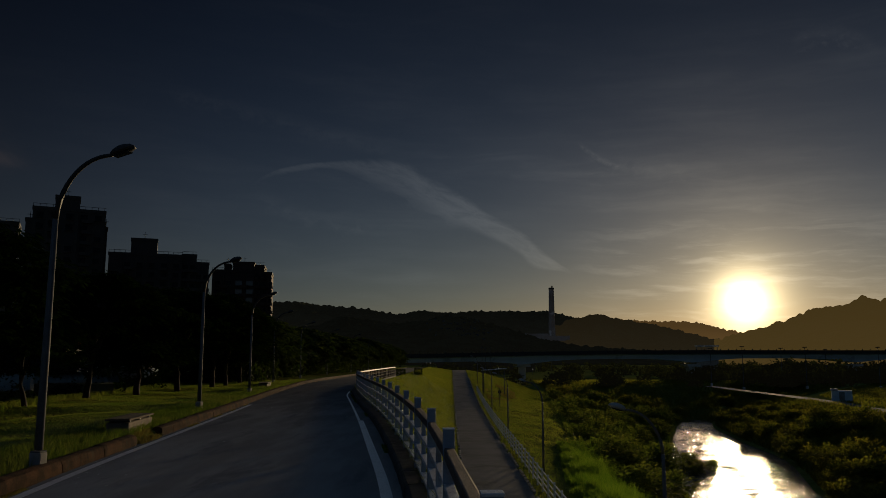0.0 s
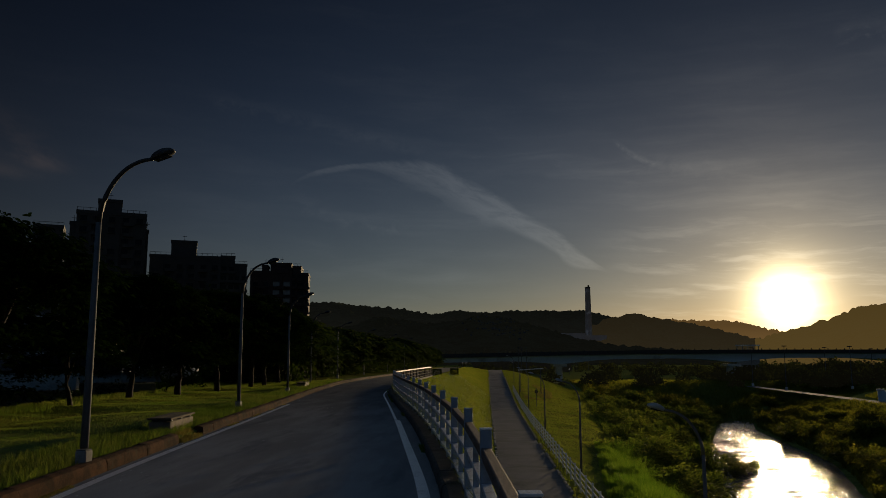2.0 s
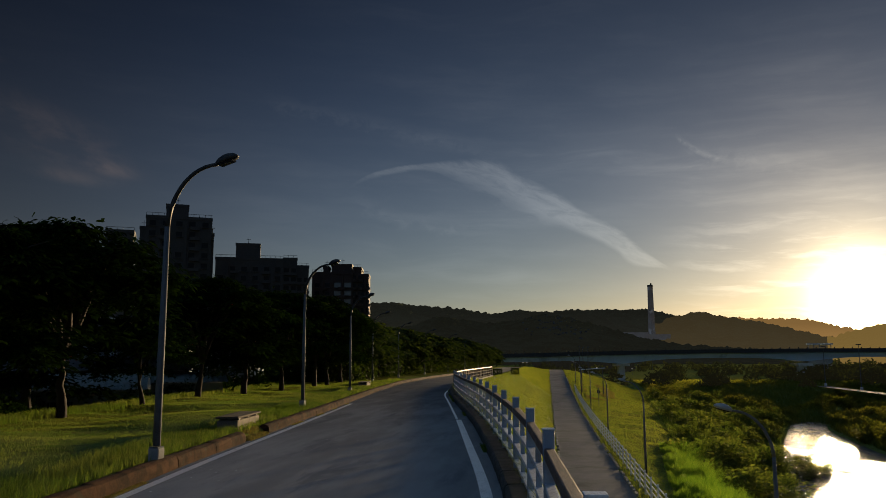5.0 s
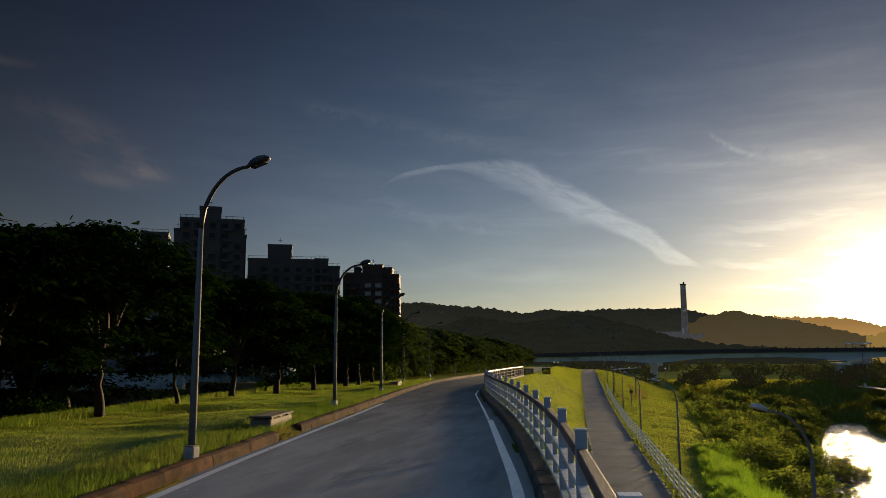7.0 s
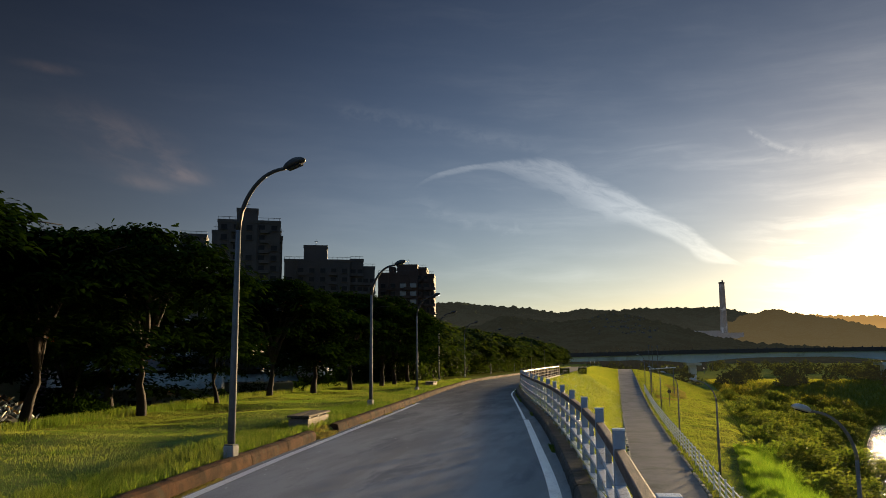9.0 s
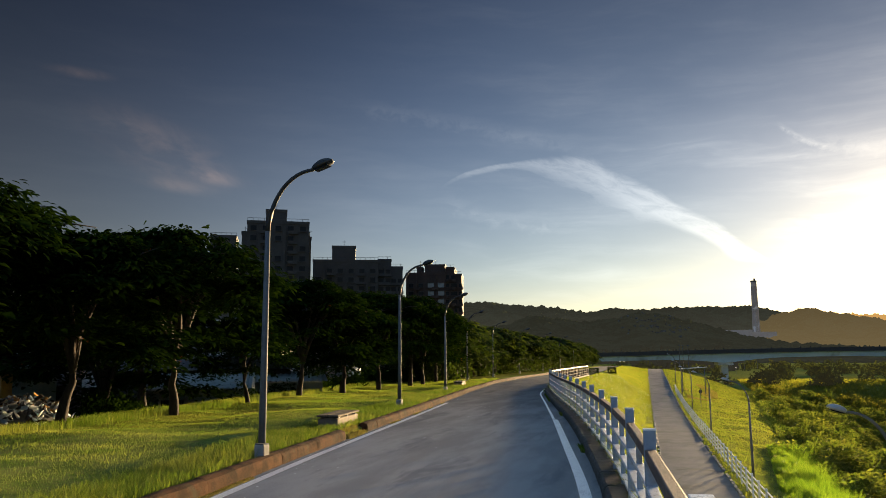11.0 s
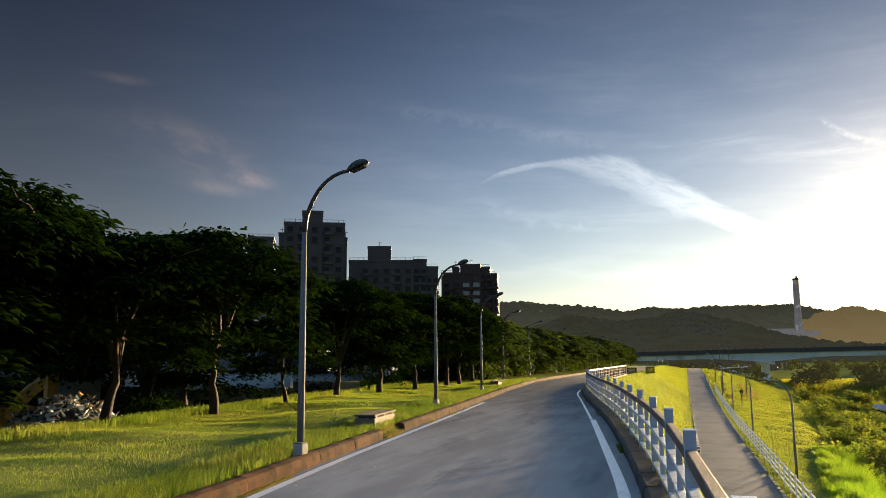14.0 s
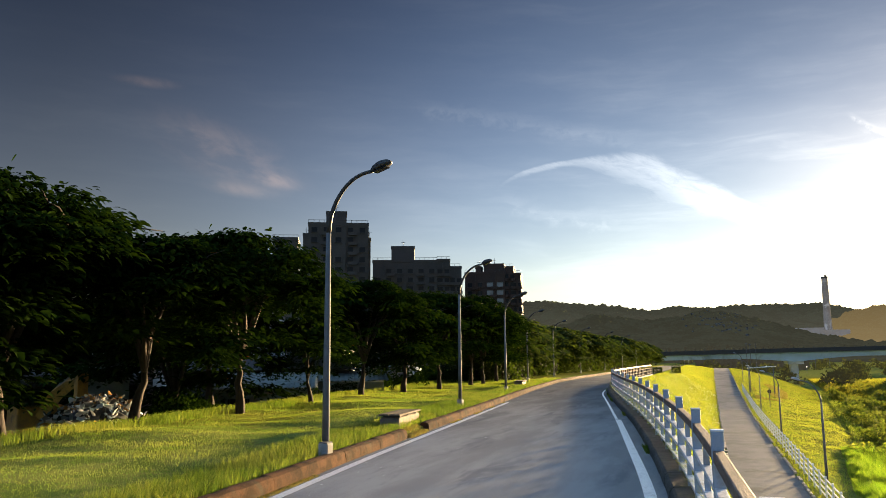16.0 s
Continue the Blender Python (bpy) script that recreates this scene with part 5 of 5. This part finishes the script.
def scrap(seed, at, label, n=90, spread=1.5, high=1.2):
    r = random.Random(seed)
    top = thing("scrap_heap", label, "scrap heap", at)
    tones = [M_TIN, M_TIN, M_STEEL, M_RUST, M_DARK, M_BLUE, M_PALE, M_PALE, M_BARK]
    for i in range(n):
        d = spread * r.random() ** 0.7
        a = r.uniform(0, math.tau)
        z = high * 0.78 * math.sqrt(max(0.0, 1 - (d / spread) ** 2)) * r.uniform(0.75, 1.08)
        w, l, t = r.uniform(0.03, 0.14), r.uniform(0.06, 0.34), r.uniform(0.008, 0.03)
        bm = boxed(-w / 2, w / 2, -l / 2, l / 2, -t, t)
        for v_ in bm.verts:
            v_.co += Vector((r.uniform(-0.03, 0.03), r.uniform(-0.03, 0.03), r.uniform(-0.04, 0.04)))
        o = part("scrap_piece", bm, r.choice(tones), top)
        o.matrix_local = pose(d * math.cos(a), d * math.sin(a), z, r.uniform(-60, 60), r.uniform(-60, 60), r.uniform(0, 360))
    bm = bmesh.new()
    bmesh.ops.create_icosphere(bm, subdivisions=2, radius=1.0)
    for v_ in bm.verts:
        v_.co = Vector((v_.co.x * spread * 0.7, v_.co.y * spread * 0.7, max(v_.co.z, -0.4) * high * 0.6)) + noise.noise_vector(v_.co * 2) * 0.15
    part("core", bm, M_DARK, top, "dark mass of scrap")
    return top


scrap(3, at_ground(-17.9, 19.6, 0.1), "heap of pale torn metal and plastic scrap", 290, 1.7, 1.5)
scrap(4, at_ground(-20.2, 18.2, -0.1), "low heap of broken boards and scrap", 70, 1.6, 0.9)


def shed(at, w, d, h, rise, roof, walls, label):
    top = thing("tin_shed", label, "shed", at)
    part("wall", boxed(-w / 2, w / 2, -d / 2, d / 2, 0, h), walls, top)
    rr = []
    n = int(w / 0.12)
    for k in range(n + 1):
        x = -w / 2 - 0.25 + (w + 0.5) * k / n
        b = 0.035 * (k % 2)
        rr.append([(x, -d / 2 - 0.35, h + 0.05 + b), (x, d / 2 + 0.2, h + rise + b)])
    v, f = loft(rr)
    part_roof = mesh("roof", v, f, roof, top, label="corrugated tin roof")
    for k in range(2 if w > 3 else 0):
        o = part("window", boxed(-0.5, 0.5, -0.05, 0.05, 0, 0.8), M_GLASS, top, "dark barred window")
        o.location = (-w / 4 + k * w / 2, -d / 2 - 0.02, h - 1.25)
        for j in range(4):
            b = part("bar", boxed(-0.015, 0.015, -0.09, -0.06, 0, 0.8), M_STEEL, o)
            b.location = (-0.4 + 0.27 * j, 0, 0)
    return top


shed(pose(-24.9, 27.6, -3, 0, 0, 42), 1.9, 2.0, 4.4, 0.3, M_TIN, M_TIN, "upright grey corrugated sheet hut in the yard")
shed(pose(-21.2, 34.8, -3, 0, 0, 28), 4.6, 5, 3.4, 0.7, M_TIN, M_TIN, "low tin shed with a pale sloping roof")
shed(pose(-19.0, 39.5, -3, 0, 0, 26), 4.0, 4, 3.6, 0.5, M_TIN, M_TIN, "small grey-green tin roofed shed")
shed(pose(-24.5, 40.5, -3, 0, 0, 30), 9, 5, 4.2, 0.9, M_DARK, M_TOWER, "long dark roofed workshop behind the sheds")
shed(pose(-31.5, 31, -3, 0, 0, 45), 8, 5, 3.6, 0.6, M_DARK, M_TOWER, "long dark yard building with a low roof")


def house(at, w, d, floors, label, wall):
    top = thing("town_house", label, "house", at)
    h = floors * 3.1
    bm = boxed(-w / 2, w / 2, -d / 2, d / 2, 0, h)
    part("wall", bm, wall, top)
    part("roof", boxed(-w / 2 - 0.3, w / 2 + 0.3, -d / 2 - 0.3, d / 2 + 0.3, h, h + 0.35), M_CONCRETE, top)
    proto = None
    for fl in range(floors):
        for k in range(max(2, int(w / 2.6))):
            n = max(2, int(w / 2.6))
            for m in (pose(-w / 2 + (k + 0.5) * w / n, -d / 2 - 0.03, fl * 3.1 + 1.0), pose(w / 2 + 0.03, -d / 2 + (k + 0.5) * d / n, fl * 3.1 + 1.0, 0, 0, 90)):
                if proto is None:
                    proto = part("window", boxed(-0.6, 0.6, -0.04, 0.06, 0, 1.3), M_GLASS, top)
                    proto.matrix_local = m
                    frame_ = part("frame", boxed(-0.7, 0.7, -0.1, 0.04, 1.3, 1.42), M_PALE, proto)
                    ledge = part("sill", boxed(-0.75, 0.75, -0.25, 0.04, -0.12, 0), M_PALE, proto)
                else:
                    g = share("window", proto, top, m)
                    share("frame", frame_, g, Matrix())
                    share("sill", ledge, g, Matrix())
    for k in range(2):
        part("balcony", boxed(w / 2, w / 2 + 1.0, -d / 2 + 0.5, d / 2 - 0.5, 3.1 * (k + 1) - 0.15, 3.1 * (k + 1) + 0.75), M_PALE, top, "pale balcony parapet")
    return top


for az, d, w, dp, fl, yaw, wall in ((-29.2, 78, 9, 8, 3, 5, M_HOUSE), (-33.5, 82, 10, 8, 2, 26, M_TOWER), (-42.3, 66, 8, 7, 2, 34, M_BRICKRED), (-47, 72, 10, 8, 2, 38, M_TOWER), (-23.5, 100, 9, 8, 2, 15, M_HOUSE)):
    x, y = polar(az, d)
    house(pose(x, y, -3.1, 0, 0, yaw), w, dp, fl, "pale concrete town house with balconies behind the trees" if wall is M_HOUSE else "dull town house half hidden behind the trees", wall)


# ---------------------------------------------------------------- small things by the lane and the path
def clipped_hedge(at, seed):
    """A hedge cut to a block: short stems inside, small leaves on every face."""
    top = thing("hedge", "clipped dark green box hedge beside the lane", "hedge", at, group="hedges at the railing's end")
    part("stem", tube([(0, 0, -0.2), (0, 0, 0.5)], [0.05, 0.03], 6), M_BARK, top)
    r = np.random.default_rng(seed)
    P = r.uniform(-1, 1, (2600, 3))
    k = r.integers(0, 3, 2600)
    P[np.arange(2600), k] = np.sign(P[np.arange(2600), k]) * r.uniform(0.86, 1.0, 2600)
    P = P * np.array([0.5, 0.5, 0.36]) + np.array([0, 0, 0.38])
    sprays("foliage", P, r.normal(size=(2600, 3)) + np.array([0, 0, 0.3]), r.uniform(0.07, 0.13, 2600), r.uniform(0, 0.3, 2600), M_THICKET, top, "dense small leaves", seed, 2)


clipped_hedge(pose(-4.9, 90, -0.1, 0, 0, 4), 61)
clipped_hedge(pose(-3.3, 103, -0.15, 0, 0, 8), 62)

gate = thing("height_bar", "pale steel height bar over the riverside track", "height bar")
for x, y in ((6.2, 118.0), (9.4, 119.0)):
    part("post", tube([(x, y, -3.4), (x, y, 0.25)], [0.07, 0.07], 8), M_STEEL, gate)
part("beam", tube([(5.9, 117.9, 0.2), (9.8, 119.1, 0.42)], [0.08, 0.08], 6), M_RAIL, gate, "pale crossbeam")
sign = thing("round_sign", "dark round sign on a thin post by the path", "sign", pose(7.0, 96, -3.9))
part("post", tube([(0, 0, -0.3), (0, 0, 2.2)], [0.04, 0.04], 6), M_STEEL, sign)
bm = tube([(0, -0.02, 1.75), (0, 0.02, 1.75)], [0.22, 0.22], 18)
part("disc", bm, M_DARK, sign, "dark round sign seen against the light")
flag = thing("tall_pole", "slim pale light pole beyond the path", "pole", pose(9.0, 178, -2.5))
part("shaft", tube([(0, 0, -3), (0, 0, 7)], [0.07, 0.05], 8), M_STEEL, flag)
part("head", boxed(-0.25, 0.25, -0.12, 0.12, 7.0, 7.15, bevel=0.03), M_STEEL, flag)
for x, y in ((9.9, 181), (10.8, 177)):
    copy_thing(flag, pose(x, y, -2.6))


def edge_stones():
    """Pale edging blocks on both sides of the path."""
    top = thing("path_edging", "broken line of pale edging stones along the path", "edging", kind="structure")
    proto = None
    r = random.Random(9)
    y = 30.0
    while y < 150:
        for s in (-1, 1):
            if r.random() < 0.22:
                continue
            m = pose(path_mid(y) + s * 1.57, y, path_z(y) + r.uniform(-0.02, 0.015), 0, 0, r.uniform(-2, 2))
            if proto is None:
                proto = part("edging_stone", boxed(-0.07, 0.07, -0.3, 0.3, -0.1, 0.09, bevel=0.015), M_CONCRETE, top)
                proto.matrix_local = m
            else:
                share("edging_stone", proto, top, m)
        y += 0.95


edge_stones()
x, y = polar(18.9, 330)
pav = thing("riverside_pavilion", "low open pavilion with a bright flat roof beyond the bridge", "pavilion", pose(x, y, 3.6, 0, 0, -18))
part("roof", boxed(-4.6, 4.6, -2, 2, 3.4, 3.9), M_PALE, pav)
part("floor", boxed(-4.2, 4.2, -1.8, 1.8, -8.6, 0.4), M_CONCRETE, pav)
for k in range(5):
    o = part("column", boxed(-0.15, 0.15, -0.15, 0.15, 0.4, 3.4), M_CONCRETE, pav)
    o.location = (-3.9 + 1.95 * k, -1.5, 0)


def litter():
    """Pale petals and chips on the asphalt."""
    r = random.Random(17)
    verts, faces = [], []
    for i in range(170):
        y = r.uniform(7, 34)
        x = kerb_x(y) + 0.05 + 2.4 * r.random() ** 2.2
        s = r.uniform(0.008, 0.022)
        a = r.uniform(0, math.tau)
        b = len(verts)
        for k in range(5):
            q = a + k * math.tau / 5
            verts.append((x + math.cos(q) * s * r.uniform(0.6, 1.3), y + math.sin(q) * s * r.uniform(0.6, 1.5), 0.008 + r.uniform(0, 0.008)))
        faces.append(tuple(range(b, b + 5)))
    tagged(mesh("fallen_petals", verts, faces, M_PALE), "pale fallen petals and chips on the asphalt", "litter", kind="stuff")


litter()
gutter = scatter(3800, 5.5, 34, lambda y: kerb_x(y) + 0.005, lambda y: kerb_x(y) + 0.12, 15, 1.3, lambda x, y: noise.noise(Vector((x * 0.4, y * 0.7, 9))) > 0.12)
gutter[:, 2] = 0.0
blades("gutter_grass", gutter, 0.025, 0.005, M_DRY, "sparse dry grass and weeds in the gutter", 0.9, 20)
gapg = scatter(1400, 16.6, 18.2, lambda y: kerb_x(y) - 0.3, lambda y: kerb_x(y) + 0.08, 16, 1.0)
gapg[:, 2] = np.maximum(gapg[:, 2], 0.0)
blades("gap_grass", gapg, 0.09, 0.006, M_DRY, "dry grass in the gap of the kerb", 0.9, 21)
fr = scatter(17000, 2, 60, lambda y: rail_x(y) + 0.06, lambda y: rail_x(y) + 0.5, 18, 1.4, tufty)
blades("railing_foot_grass", fr, 0.36, 0.006 + 0.0002 * fr[:, 1], M_GRASS, "long yellow-green grass at the railing's foot", 0.7, 22)
fl = scatter(1500, 20, 110, lambda y: rail_x(y) + 0.5, lambda y: path_mid(y) - 1.7, 19, 1.2)
fl[:, 2] += 0.16
blades("slope_flowers", fl, 0.07, 0.022 + 0.0003 * fl[:, 1], M_PALE, "tiny white wild flowers on the levee slope", 0.9, 23, bend=False)


# ---------------------------------------------------------------- far bank lamps, lights beyond the bridge, hillside houses
mast = thing("meadow_lamp", "tall thin lamp mast on the meadow across the river", "street lamp", pose(69, 178, -4.9), group="lamp masts on the meadow")
part("pole", tube([(0, 0, -0.2), (0, 0, 5), (0, 0, 9.6)], [0.11, 0.08, 0.06], 8), M_STEEL, mast)
part("lamp_head", boxed(-0.5, 0.5, -0.18, 0.18, 9.55, 9.75, bevel=0.05), M_DARK, mast, "dark twin lamp head")
part("footing", boxed(-0.25, 0.25, -0.25, 0.25, -0.2, 0.5, bevel=0.04), M_PALE, mast, "pale footing")
for x, y in ((86.8, 185), (88, 201), (104.3, 185), (71, 205), (112, 226), (93, 160)):
    copy_thing(mast, pose(x, y, -4.9))

M_GLOW = bpy.data.materials.new("lit_lamp")
M_GLOW.use_nodes = True
glow_nodes = Nodes(M_GLOW.node_tree)
em = glow_nodes.add("ShaderNodeEmission")
em.inputs[0].default_value, em.inputs[1].default_value = (1.0, 0.93, 0.85, 1), 0.35
glow_nodes.put(glow_nodes.add("ShaderNodeOutputMaterial").inputs[0], em.outputs[0])
lit = thing("lit_street_lamp", "small lit street lamp on the road beyond the bridge", "street lamp", group="lit lamps beyond the bridge")
part("pole", tube([(0, 0, -5), (0, 0, 0)], [0.09, 0.06], 6), M_STEEL, lit)
bm = bmesh.new()
bmesh.ops.create_icosphere(bm, subdivisions=1, radius=0.24)
part("bulb", bm, M_GLOW, lit, "glowing white lamp")
spots_lit = ((8.0, 335, 2.2), (8.75, 335, 2.2), (7.15, 330, 2.2), (8.98, 345, -2.4), (6.6, 340, -2.3), (4.11, 350, -2.0), (-1.23, 330, 0.5), (-0.95, 331, 0.45))
for i, (az, d, z) in enumerate(spots_lit):
    x, y = polar(az, d)
    if i:
        copy_thing(lit, pose(x, y, z))
    else:
        lit.matrix_world = pose(x, y, z)


def hillside_houses():
    """Pale small houses and tombs strewn over the foothills."""
    r = random.Random(44)
    hm = bpy.data.objects["hill_middle"].data
    tree_ = BVHTree.FromPolygons([v_.co.copy() for v_ in hm.vertices], [tuple(p.vertices) for p in hm.polygons])
    bm = bmesh.new()
    for i in range(90):
        x, y = polar(r.gauss(1.2, 1.2), r.uniform(1250, 1690))
        hit = tree_.ray_cast(Vector((x, y, 900)), Vector((0, 0, -1)))[0]
        if hit is None:
            continue
        w, d, h = r.uniform(1, 2.8), r.uniform(1, 2.5), r.uniform(1, 2.5)
        box(bm, x - w, x + w, y - d, y + d, hit.z - 3, hit.z + h)
    ob = part("hillside_houses", bm, M_HOUSE)
    tagged(ob, "pale small houses strewn over the wooded foothills", "houses", kind="stuff")


hillside_houses()

kw = scatter(2600, 3, 45, lambda y: rail_x(y) - 0.34, lambda y: rail_x(y) - 0.27, 41, 1.3, lambda x, y: noise.noise(Vector((x * 0.4, y * 0.9, 19))) > 0.18)
kw[:, 2] = 0.0
blades("kerb_foot_weeds", kw, 0.09, 0.006, M_GRASS, "small weeds at the foot of the mossy kerb", 0.9, 42)
